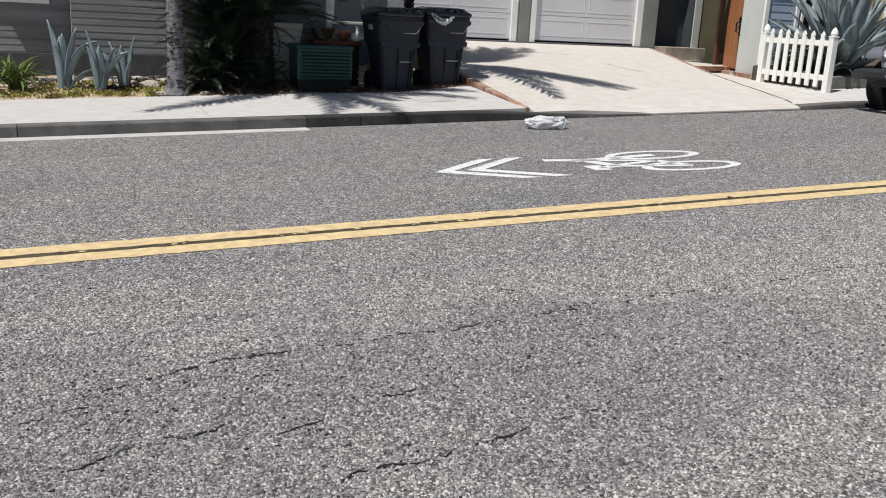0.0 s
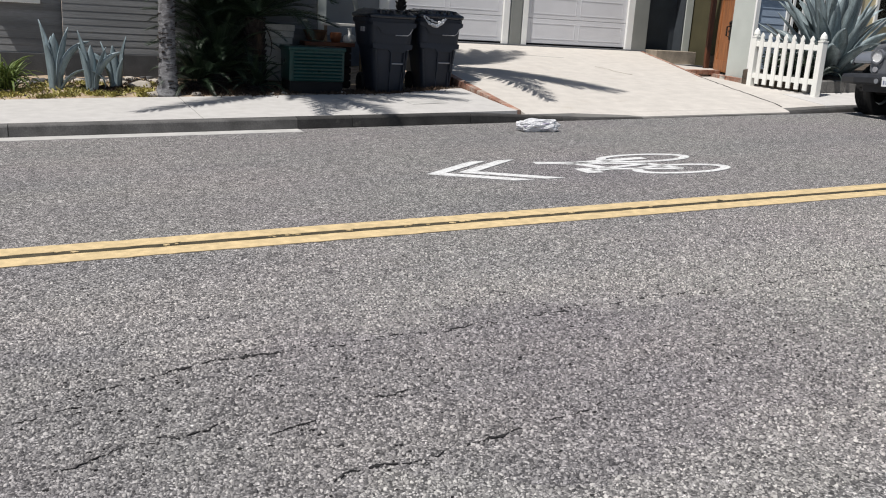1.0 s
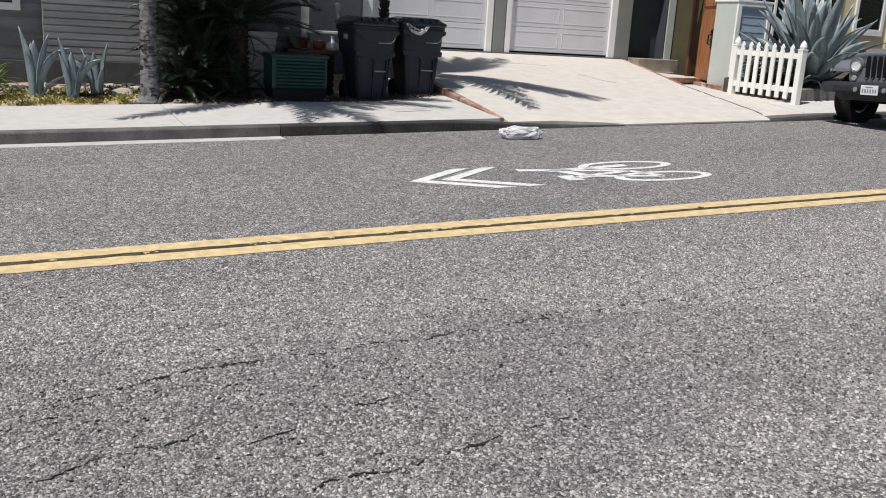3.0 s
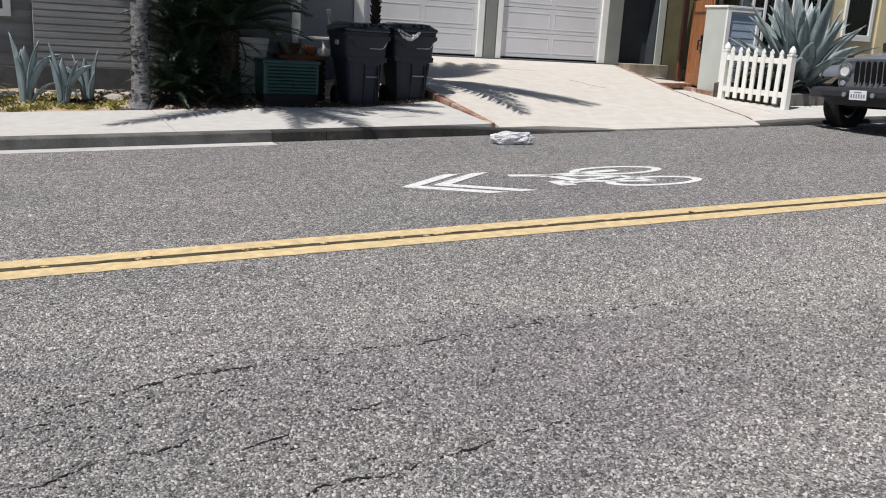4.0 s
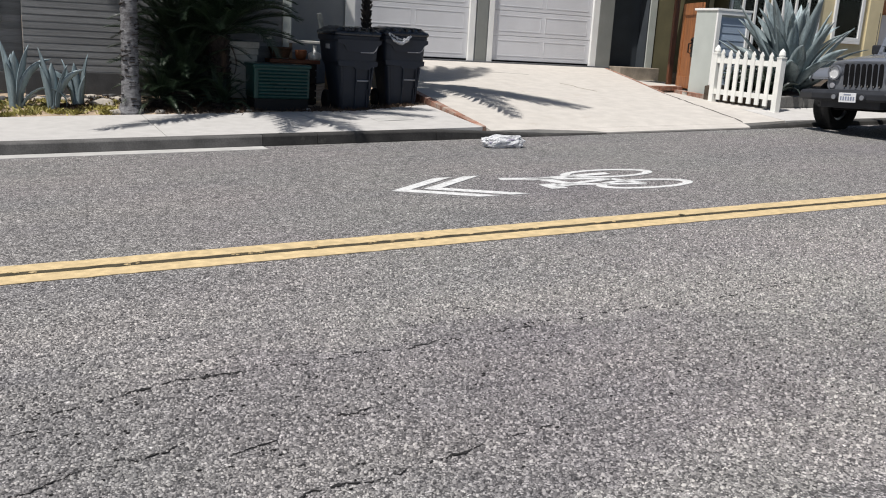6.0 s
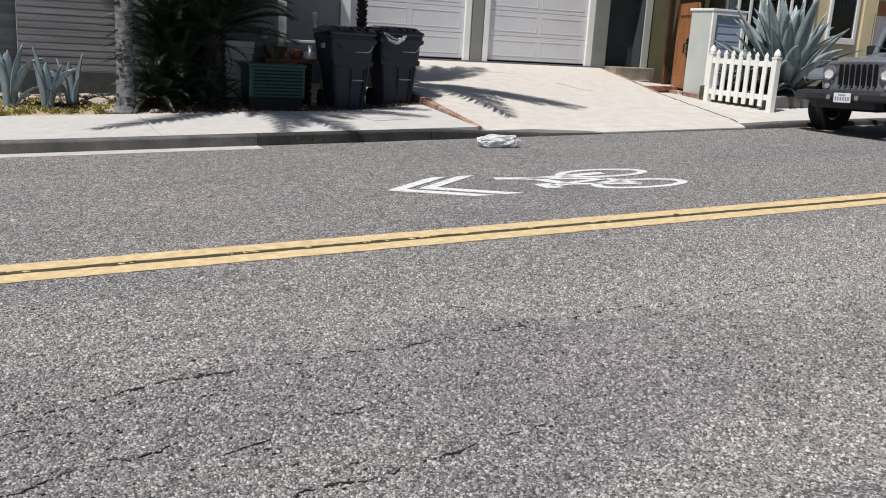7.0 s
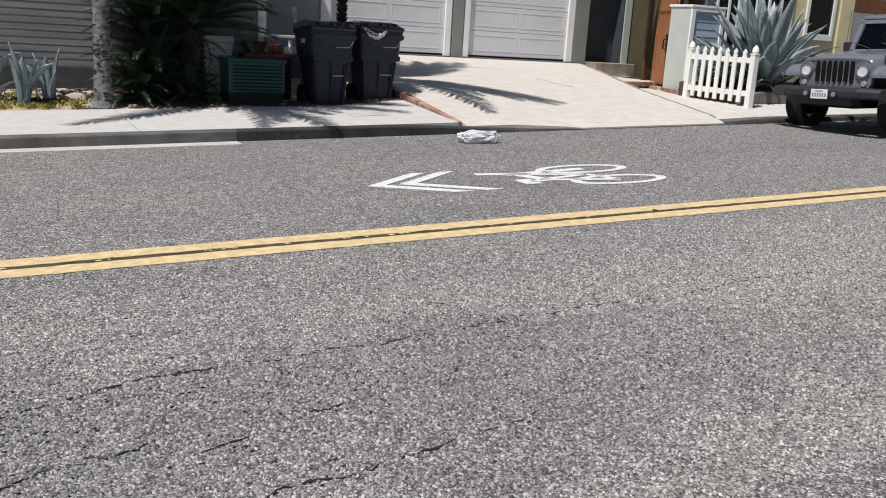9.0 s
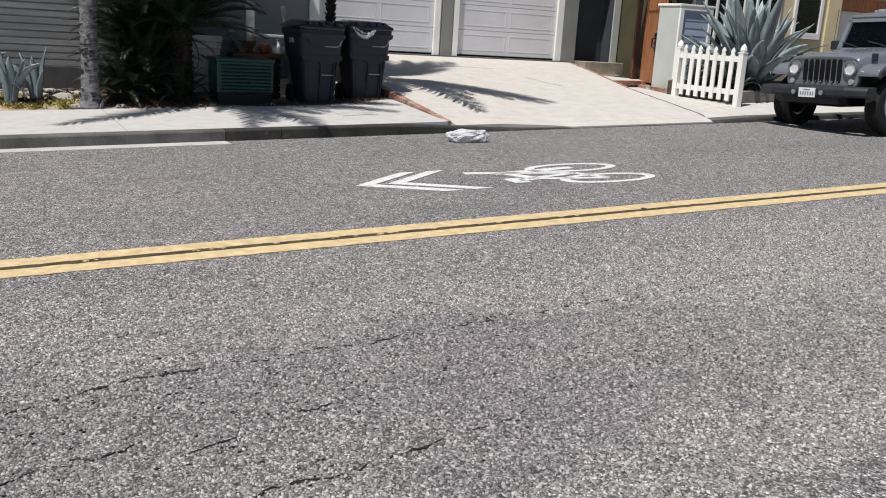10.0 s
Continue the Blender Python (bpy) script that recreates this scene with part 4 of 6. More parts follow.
for y in (0.0, 1.44):
    b = bmesh.new()
    box(b, -0.05, 0.05, y - 0.05, y + 0.05, fence_z(y) - 0.05, fence_z(y) + 0.80, 0.005)
    box(b, -0.056, 0.056, y - 0.056, y + 0.056, fence_z(y) + 0.80, fence_z(y) + 0.822, 0.004)
    disc(b, 0.045, 0.03, 12, pose(0, y, fence_z(y) + 0.838), r2=0.056)
    disc(b, 0.056, 0.05, 12, pose(0, y, fence_z(y) + 0.878), r2=0.045)
    disc(b, 0.045, 0.05, 12, pose(0, y, fence_z(y) + 0.928), r2=0.006)
    part("post", b, FENCE, fence)
for z in (0.14, 0.66):
    b = bmesh.new()
    box(b, -0.032, 0.02, 0.05, 1.39, fence_z(0.7) + z, fence_z(0.7) + z + 0.085, 0.004)
    part("rail", b, FENCE, fence)

# low block wall of the planter, and its soil
planter = thing("planter_wall", (0, 0, 0), "low retaining wall of grey concrete blocks", "wall", kind="structure")
bm = bmesh.new()
box(bm, -0.195, 0.195, -0.09, 0.09, 0, 0.19, 0.008)
block_me = mesh_of("block", bm, BLOCK)
for k in range(14):
    x = 11.25 + k * 0.4
    piece("block", block_me, planter, pose(x, 10.83 + rnd.uniform(-0.008, 0.008), gz(x) + 0.165, 0, -1.9, 0))
bm = bmesh.new()
grid(bm, span(11.05, 19.5, 0.2), span(10.93, 12.25, 0.2), lambda x, y: gz(x) + 0.36 + 0.06 * noise.noise((x * 2, y * 2, 0)) + 0.04 * (y - 10.9), 0.5)
grid(bm, span(12.45, 19.5, 0.2), span(12.252, 14.9, 0.25), lambda x, y: gz(x) + 0.36 + 0.04 * (y - 10.9), 0.5)
tagged(structure("planter_soil", bm, DARKSOIL, "dark soil of the planter behind the fence"), category="soil")

# ---- agaves ----


def agave_leaf(length, width, thick, droop, twist=0.0, seg=12):
    """A fleshy trough-shaped blade along +z that bends towards +x, with a spine tip."""
    b = bmesh.new()
    rings = []
    x = z = 0.0
    for i in range(seg + 1):
        u = i / seg
        w = width * (0.48 + 1.25 * u - 0.92 * u * u) * (1 - u ** 4.0) + 0.003
        t = thick * (1 - 0.85 * u) + 0.002
        a = droop[0] + (droop[1] - droop[0]) * u ** 1.8
        if i:
            x += math.sin(a) * length / seg
            z += math.cos(a) * length / seg
        c = Vector((x, 0, z))
        n = Vector((math.cos(a), 0, -math.sin(a)))
        tw = twist * u ** 1.2
        s = Vector((0, 1, 0)) * math.cos(tw) + n * math.sin(tw)
        n = n * math.cos(tw) - Vector((0, 1, 0)) * math.sin(tw)
        fold = w * 0.22 * (1 - 0.3 * u)
        rings.append([b.verts.new(c + s * (f * w / 2) + n * o_) for f, o_ in ((-1, -fold), (-0.55, -fold * 0.35 ), (0, 0), (0.55, -fold * 0.35), (1, -fold), (0.5, -fold * 0.45 + t), (0, t * 1.2), (-0.5, -fold * 0.45 + t))])
    for r0, r1 in zip(rings, rings[1:]):
        for k in range(8):
            b.faces.new((r0[k], r0[(k + 1) % 8], r1[(k + 1) % 8], r1[k]))
    b.faces.new(rings[0])
    b.faces.new(rings[-1][::-1])
    return b


def agave(at, label, leaves, material, group="", base_r=0.05):
    """leaves: (mesh number, azimuth, lean, size) rows."""
    a = thing("agave", at, label, "agave plant", group)
    meshes = {}
    for k, az, lean, size in leaves:
        if k not in meshes:
            meshes[k] = mesh_of("leaf", agave_leaf(*LEAVES[k]), material, True)
        m = pose(0, 0, 0, 0, 0, az) @ pose(base_r, 0, 0, 0, lean, 0) @ Matrix.Diagonal((size, size, size, 1))
        piece("leaf", meshes[k], a, m)
    return a


LEAVES = {
    "up": (0.74, 0.20, 0.018, (0.0, 0.12)),
    "arch": (0.80, 0.21, 0.018, (0.0, 1.55), 1.0),
    "fold": (0.74, 0.21, 0.012, (0.0, 1.0), 0.7),
    "bigtwist": (1.5, 0.34, 0.045, (0.0, 0.45), 0.7),
    "bigslim": (1.45, 0.21, 0.04, (0.0, 0.9), -0.6),
    "hook": (0.95, 0.12, 0.014, (0.15, 2.9)),
    "short": (0.5, 0.16, 0.018, (0.05, 0.5)),
    "big": (1.55, 0.30, 0.05, (0.0, 0.14)),
    "bigarch": (1.6, 0.27, 0.045, (0.0, 0.6)),
}
agave((0.07, 12.45, bed_z(0.06, 12.45) - 0.03), "blue-grey agave with tall upright and arching leaves in the bed",
      [("up", 200, 5, 1.22), ("up", 270, 3, 1.0), ("up", 335, 7, 1.12), ("up", 100, 9, 0.95), ("fold", 345, 8, 1.08), ("hook", 340, 18, 0.9), ("up", 230, 7, 0.85)], AGAVE, "agaves in the bed")
agave((0.50, 12.35, bed_z(0.5, 12.35) - 0.03), "small blue-grey agave with crossed leaves in the bed",
      [("up", 195, 5, 1.06), ("up", 265, 3, 0.82), ("up", 150, 6, 0.8), ("fold", 340, 10, 0.9), ("up", 330, 12, 0.82), ("up", 215, 10, 0.8)], AGAVE, "agaves in the bed")
agave((0.80, 12.5, bed_z(0.78, 12.5) - 0.03), "small blue-grey agave with a broad pointed leaf",
      [("up", 10, 5, 0.96), ("up", 250, 4, 0.80), ("up", 190, 9, 0.86), ("arch", 195, 6, 0.85), ("up", 300, 12, 0.6)], AGAVE, "agaves in the bed")

r2 = random.Random(21)
big = []
for k in range(60):
    u = k / 59
    big.append((r2.choice(("big", "big", "bigarch", "bigtwist", "bigslim")), k * 137.5 + r2.uniform(-12, 12), 1 + 60 * u ** 1.1 + r2.uniform(-6, 6), (1.08 - 0.25 * u) * r2.uniform(0.85, 1.08)))
agave((12.18, 11.45, 0.78), "very large grey-green agave with many stiff pointed leaves", big, AGAVE_BIG, base_r=0.12)
low = [(r2.choice(("arch", "hook", "short")), k * 47 + r2.uniform(-15, 15), 15 + r2.uniform(0, 45), r2.uniform(0.4, 0.65)) for k in range(16)]
agave((11.48, 11.02, 0.76), "low dark agave offset with drooping leaves behind the fence", low, AGAVE_LOW, base_r=0.05)
agave((11.62, 11.75, 0.80), "low dark agave offset with drooping leaves behind the fence", low[::-1], AGAVE_LOW, base_r=0.05)

def shrub(at, rx, ry, h, count, seed, label):
    """Loose small-leaved bush: thin stems with leaves scattered along them."""
    r = random.Random(seed)
    t = thing("shrub", at, label, "shrub", "shrubs behind the fence")
    stems, leaves = bmesh.new(), bmesh.new()
    for k in range(count):
        a, q = r.uniform(0, 6.28), r.uniform(0.2, 1.0)
        top = Vector((math.cos(a) * rx * q, math.sin(a) * ry * q, h * r.uniform(0.55, 1.0)))
        foot = Vector((top.x * 0.3, top.y * 0.3, -0.03))
        tube(stems, [foot, foot.lerp(top, 0.5) + Vector((0, 0, 0.04)), top], [0.007, 0.005, 0.002], 4)
        for i in range(16):
            c = foot.lerp(top, r.uniform(0.25, 1.0))
            d = Vector((r.gauss(0, 1), r.gauss(0, 1), r.gauss(0.4, 0.6))).normalized()
            s = d.orthogonal().normalized()
            ln, w = r.uniform(0.05, 0.10), r.uniform(0.012, 0.022)
            leaves.faces.new([leaves.verts.new(x) for x in (c, c + d * ln * 0.5 + s * w, c + d * ln, c + d * ln * 0.5 - s * w)])
    part("stem", stems, BOOT, t, "thin brown stems")
    tagged(part("foliage", leaves, FROND, t, "small dark green leaves"), kind="stuff")
    return t


for k, (x, y) in enumerate(((11.22, 11.05), (11.25, 11.40), (11.22, 11.75), (11.60, 11.30))):
    shrub((x, y, 0.70), 0.16, 0.22, 0.52, 34, 60 + k, "loose dark green shrub in the planter behind the fence")

# ---- palms and cycads ----


def frond(length, leaflet, pairs, droop, rise=0.55, width=0.016):
    """A feather leaf along +x: a curved stalk with a row of narrow leaflets each side."""
    b = bmesh.new()
    path, dirs = [], []
    x = z = 0.0
    n = 14
    for i in range(n + 1):
        u = i / n
        a = rise - droop * u ** 1.5
        path.append((x, 0, z))
        dirs.append(a)
        x += math.cos(a) * length / n
        z += math.sin(a) * length / n
    tube(b, path, [0.012 * (1 - 0.8 * i / n) + 0.001 for i in range(n + 1)], 5)
    for k in range(pairs):
        u = 0.13 + 0.86 * k / (pairs - 1)
        i = min(n - 1, int(u * n))
        f = u * n - i
        p = Vector(path[i]).lerp(Vector(path[i + 1]), f)
        a = dirs[i]
        fw, up = Vector((math.cos(a), 0, math.sin(a))), Vector((-math.sin(a), 0, math.cos(a)))
        ln = leaflet * math.sin(math.pi * min(1, 0.18 + 0.76 * u)) ** 0.6
        for s in (-1, 1):
            sw = 0.55 + 0.5 * u + rnd.uniform(-0.13, 0.13)
            d = (Vector((0, s, 0)) * math.cos(sw) + fw * math.sin(sw) + up * (0.28 + rnd.uniform(-0.1, 0.1))).normalized()
            wv = fw * width * 0.5
            q = p + d * ln * 0.55 
            e = p + d * ln - up * ln * 0.12
            v = [b.verts.new(c) for c in (p - wv, p + wv, q + wv * 0.9, q - wv * 0.9, e)]
            b.faces.new((v[0], v[1], v[2], v[3]))
            b.faces.new((v[3], v[2], v[4]))
    me = bpy.data.meshes.new("frond")
    b.to_mesh(me)
    b.free()
    return me


def frond_meshes(material, specs):
    out = []
    for s in specs:
        me = frond(*s)
        me.materials.append(material)
        out.append(me)
    return out


CYC = frond_meshes(FROND, [(1.15, 0.20, 60, 1.0, 0.6, 0.012), (1.25, 0.20, 64, 1.5, 0.7, 0.012), (1.05, 0.19, 58, 0.6, 0.45, 0.012)])
DRY = frond_meshes(DRYLEAF, [(1.0, 0.15, 40, 1.2, 0.2, 0.014)])
PALM = frond_meshes(FRONDP, [(2.9, 0.46, 50, 0.95, 0.42, 0.046), (2.9, 0.44, 48, 1.35, 0.55, 0.046)])
# crown of the ringed palm, then of the thin one: (mesh, azimuth, lean, size)
PALM_ROWS = ((0, 277.4, 0, 1.10), (1, 263.0, 0, 1.06), (0, 223.6, 0, 1.15), (0, 314.5, 0, 0.96), (0, 296, 0, 0.72), (1, 285, 4, 0.62), (1, 306, 6, 0.74), (0, 332, 0, 0.86), (1, 346, 0, 0.9), (0, 4, 0, 0.9), (0, 40, -6, 0.8), (1, 62, -8, 0.7), (0, 95, -30, 0.5), (1, 130, -40, 0.45), (1, 310, -45, 0.7), (1, 75, -50, 0.6), (1, 325, -20, 0.8), (0, 355, -22, 0.8), (1, 300, -24, 0.7), (0, 272, 2, 0.86), (1, 281, 3, 0.8), (0, 290, -8, 0.72), (1, 318, -3, 0.8), (0, 324, -10, 0.9), (1, 338, -12, 0.95), (0, 350, -8, 1.0), (1, 358, -14, 0.95), (0, 9, -10, 1.0), (1, 48, -18, 0.8), (0, 316, -32, 0.85), (1, 340, -36, 0.85), (0, 2, -34, 0.85), (0, 52, -36, 0.7), (1, 300, -12, 0.5), (0, 345, -58, 0.8), (0, 258, 3, 0.5), (1, 227, 4, 0.85), (0, 180, -6, 0.6), (1, 168, -12, 0.6), (0, 193, -14, 0.55), (1, 150, -8, 0.6))
TALL_ROWS = ((0, 298.7, 0, 0.99), (1, 268.2, 0, 1.10), (0, 283, 2, 0.58), (1, 42.8, 0, 1.16), (0, 56, 0, 0.85), (1, 74, -4, 0.78), (0, 100, -8, 0.65), (1, 128, -12, 0.6), (0, 160, -10, 0.7), (1, 192, -10, 0.75), (0, 222, -8, 0.75), (1, 246, -6, 0.72), (0, 150, -50, 0.6), (1, 60, -48, 0.5), (0, 250, -48, 0.55), (1, 303, 0, 0.92), (0, 301, -5, 1.0), (1, 296, 1, 0.86), (0, 281, 2, 0.72), (1, 289, 0, 0.66), (0, 70, 0, 0.92), (1, 84, -4, 0.85), (0, 64, -20, 0.85), (1, 92, -24, 0.8), (0, 34, -3, 0.7), (1, 50, -6, 0.9), (0, 206, -20, 0.8), (1, 236, -22, 0.75), (0, 178, -24, 0.75), (0, 48, 2, 1.02), (1, 110, -40, 0.7))


def crown(parent, meshes, z, count, lean, seed, scale=1.0, name="frond"):
    r = random.Random(seed)
    for k in range(count):
        u = k / max(1, count - 1)
        m = pose(0, 0, z + 0.06 * (1 - u), 0, 0, k * 137.5 + r.uniform(-14, 14)) @ pose(0.04, 0, 0, r.uniform(-18, 18), lean[0] + (lean[1] - lean[0]) * u + r.uniform(-6, 6), 0)
        s = scale * r.uniform(0.85, 1.1)
        piece(name, meshes[r.randrange(len(meshes))], parent, m @ Matrix.Diagonal((s, s, s, 1)))


def boots(radius, z0, z1, rows, per_row, seed):
    """Old leaf bases that stick out round a trunk."""
    r = random.Random(seed)
    b = bmesh.new()
    for i in range(rows):
        z = z0 + (z1 - z0) * i / rows
        rr = radius(z)
        for k in range(per_row):
            a = 2 * math.pi * (k + 0.5 * (i % 2)) / per_row + r.uniform(-0.15, 0.15)
            w = 2 * math.pi * rr / per_row * 0.8
            h = (z1 - z0) / rows * r.uniform(0.75, 1.15)
            bx = bmesh.new()
            bmesh.ops.create_cube(bx, size=1)
            for v in bx.verts:
                t = v.co.z + 0.5
                v.co = ((v.co.x * 0.035) * (1 - 0.4 * t) + 0.02 * t, v.co.y * w * (1 - 0.5 * t), t * h)
            merge(b, bx, pose(0, 0, z, 0, 0, math.degrees(a)) @ pose(rr - 0.004, 0, 0, 0, r.uniform(6, 20), 0))
    return b


def trunk_mesh(radius, z0, z1, step=0.05, lean=(0, 0), seed=0):
    zs = span(z0, z1, step)
    b = bmesh.new()
    tube(b, [(lean[0] * z, lean[1] * z, z) for z in zs], [radius(z) * (1 + 0.05 * noise.noise((z * 9, seed, 0))) + (0.006 if i % 2 else 0) for i, z in enumerate(zs)], 20)
    for v in b.verts:
        v.co += Vector((noise.noise(v.co * 14), noise.noise(v.co * 14 + Vector((9, 0, 0))), 0)) * 0.010
    return b


px_, py_ = 1.40, 12.02
palm = thing("palm_tree", (px_, py_, bed_z(px_, py_) - 0.03), "slender palm tree with rough ringed pale trunk in the bed", "palm tree")
rad = lambda z: 0.100 + 0.075 * math.exp(-z * 6.5)
part("trunk", trunk_mesh(rad, 0, 3.6, 0.045), TRUNK, palm, "rough grey trunk with ring scars", True)
# broken leaf stubs and dark scars round the trunk
b = bmesh.new()
r3 = random.Random(5)
for k in range(230):
    z, a = r3.uniform(0.12, 3.5), r3.uniform(0, 6.28)
    w, h = r3.uniform(0.012, 0.05), r3.uniform(0.002, 0.008)
    box(b, -0.012, r3.choice((0.006, 0.010, 0.024)), -w, w, -h, h, 0.002, pose(0, 0, z, 0, 0, math.degrees(a)) @ pose(rad(z), 0, 0, r3.uniform(-14, 14), r3.uniform(-30, 0), 0))
tagged(part("bark", b, BOOT, palm, "thin dark leaf scars and stubs"), kind="stuff")


def lean_crown(parent, meshes, at, rows):
    """Fronds at chosen azimuths: (mesh, azimuth, lean, size)."""
    for k, az, lean, s in rows:
        piece("frond", meshes[k], parent, pose(*at, 0, 0, az) @ pose(0.03, 0, 0, 0, lean, 0) @ Matrix.Diagonal((s, s, s, 1)))


lean_crown(palm, PALM, (0, 0, 3.6), PALM_ROWS)

tall = thing("palm_tree", (4.93, 12.98, bed_z(4.93, 12.98) - 0.03), "thin dark-trunked palm beside the driveway", "palm tree")
rad2 = lambda z: 0.05 + 0.03 * math.exp(-z * 5)
part("trunk", trunk_mesh(rad2, 0, 2.78, 0.06), BOOT, tall, "thin dark ringed trunk", True)
tagged(part("bark", boots(rad2, 0.1, 2.75, 40, 6, 4), BOOT, tall, "dark ragged old leaf bases"), kind="stuff")
lean_crown(tall, PALM, (0, 0, 2.75), TALL_ROWS)


def cycad(at, h, count, lean, seed, scale, label):
    c = thing("cycad", at, label, "cycad", "cycads in the bed")
    rr = lambda z: 0.13 - 0.02 * z
    part("trunk", trunk_mesh(rr, 0, h, 0.06, seed=seed), BOOT, c, "shaggy dark brown trunk", True)
    tagged(part("bark", boots(rr, 0.03, h, max(3, int(h / 0.07)), 10, seed), BOOT, c, "ragged brown leaf bases"), kind="stuff")
    crown(c, CYC, h, count, lean, seed, scale)
    crown(c, DRY, h - 0.08, 4, (55, 80), seed + 1, scale * 0.5, "dry_frond")
    return c


cycad((2.62, 12.5, bed_z(2.62, 12.5)), 0.95, 80, (-55, 16), 33, 1.08, "dark green cycad with a dense feather crown on a short trunk")
cycad((2.12, 12.5, bed_z(2.12, 12.5)), 0.18, 60, (-60, 20), 37, 0.72, "low dark green cycad in the shade of its neighbour")
cycad((1.80, 12.32, bed_z(1.8, 12.32)), 0.10, 46, (-60, 35), 43, 0.50, "small dark green cycad beside the palm trunk")
cycad((2.60, 12.2, bed_z(2.60, 12.2) - 0.02), 0.08, 40, (-60, 35), 47, 0.36, "small dark green cycad beside the utility box")
cycad((2.02, 12.85, bed_z(2.02, 12.85)), 0.80, 50, (-60, 22), 53, 0.62, "dark green cycad behind the palm trunk")
cycad((2.2, 12.9, bed_z(2.2, 12.9)), 0.5, 50, (-60, 25), 41, 0.95, "dark green cycad crowded against the house wall")

# strap-leaved plant, groundcover, rocks and litter in the bed


def strap_plant(at, count, length, seed, label):
    r = random.Random(seed)
    p = thing("strap_leaf_plant", at, label, "garden plant")
    mes = [mesh_of("leaf", agave_leaf(length * f, 0.035, 0.004, (0.0, d), seg=9), STRAP, True) for f, d in ((1.0, 1.3), (0.85, 2.2), (0.7, 0.7))]
    for k in range(count):
        piece("leaf", mes[r.randrange(3)], p, pose(r.uniform(-0.08, 0.08), r.uniform(-0.06, 0.06), 0, 0, 0, r.uniform(0, 360)) @ pose(0, 0, 0, 0, r.uniform(5, 45), 0))
    return p


strap_plant((-0.50, 12.5, bed_z(-0.5, 12.5)), 60, 0.62, 4, "clump of bright green strap leaves in the bed")
strap_plant((-0.85, 12.3, bed_z(-0.85, 12.3)), 50, 0.58, 6, "clump of bright green strap leaves in the bed")


def clump(at, r_, count, seed, material, label, cat="ground cover"):
    r = random.Random(seed)
    b = bmesh.new()
    for k in range(count):
        d = Vector((r.gauss(0, 0.55) * r_, r.gauss(0, 0.4) * r_, 0))
        g = bed_z(at[0] + d.x, at[1] + d.y)
        p = Vector((d.x, d.y, g - at[2]))
        a = r.uniform(0, 6.28)
        t = Vector((math.cos(a), math.sin(a), r.uniform(0.4, 1.6))).normalized()
        s = t.orthogonal().normalized()
        ln, w = r.uniform(0.03, 0.08), r.uniform(0.006, 0.013)
        v = [b.verts.new(c) for c in (p - s * w * 0.5, p + s * w * 0.5, p + t * ln * 0.6 + s * w, p + t * ln, p + t * ln * 0.6 - s * w)]
        b.faces.new(v)
    me = bpy.data.meshes.new("groundcover")
    b.to_mesh(me)
    b.free()
    me.materials.append(material)
    ob = new("groundcover", me)
    ob.matrix_basis = pose(*at)
    return tagged(ob, label, cat, kind="stuff")


for k, (x, y, s) in enumerate(((-0.05, 11.98, 0.10), (0.3, 12.3, 0.2), (0.72, 12.05, 0.12), (1.12, 11.98, 0.10), (-0.5, 12.1, 0.2), (0.45, 12.7, 0.25), (0.95, 12.3, 0.15), (-1.1, 12.2, 0.25), (0.2, 12.05, 0.12), (1.2, 12.6, 0.18), (0.0, 12.7, 0.22), (0.55, 12.1, 0.12), (-0.25, 12.35, 0.2), (1.15, 12.2, 0.12))):
    clump((x, y, bed_z(x, y)), s, 170, 50 + k, CLUMP, "low yellow-green ground cover on dry soil")
# leaf litter; by the bins and cycads its brown also stands in for shade
for k, (x, y, s) in enumerate(((0.7, 12.2, 0.14), (0.62, 12.4, 0.12), (0.85, 12.35, 0.12), (1.0, 12.8, 0.2), (1.5, 12.3, 0.2), (2.4, 12.1, 0.35), (3.3, 12.2, 0.3), (4.0, 12.02, 0.3), (4.4, 11.98, 0.3), (4.9, 11.98, 0.3), (3.7, 12.0, 0.25), (5.1, 12.0, 0.2), (1.9, 12.1, 0.3), (2.3, 12.3, 0.35), (2.8, 12.05, 0.3), (2.0, 12.5, 0.3))):
    clump((x, y, bed_z(x, y)), s, 260, 80 + k, DRYLEAF, "brown dry leaf litter on the soil, partly laid to darken shaded ground", "leaf litter")


def rock(at, r_, seed, flat=0.6, material=ROCK, label="pale rounded garden rock in the bed"):
    b = bmesh.new()
    bmesh.ops.create_icosphere(b, subdivisions=3, radius=1)
    for v in b.verts:
        n_ = 1 + 0.3 * noise.noise(v.co * 1.3 + Vector((seed, 0, 0))) + 0.08 * noise.noise(v.co * 5 + Vector((seed, 0, 0)))
        v.co = Vector((v.co.x * 1.35, v.co.y, v.co.z * flat)) * n_ * r_
    ob = new("rock", mesh_of("rock", b, material, True))
    ob.matrix_basis = pose(*at)
    return tagged(ob, label, "rock", "rocks in the bed")


for k, (x, y, r_) in enumerate(((1.12, 12.55, 0.12), (1.22, 11.98, 0.07), (0.9, 12.75, 0.06), (0.62, 12.85, 0.07), (0.78, 12.9, 0.05), (0.35, 12.9, 0.06), (1.0, 12.95, 0.07), (1.3, 12.85, 0.06), (0.15, 12.95, 0.05), (-0.3, 12.95, 0.06), (3.72, 11.98, 0.05), (2.75, 11.93, 0.035), (2.9, 11.95, 0.03), (1.75, 11.95, 0.05))):
    rock((x, y, bed_z(x, y) + 0.01), r_, k * 3.1)

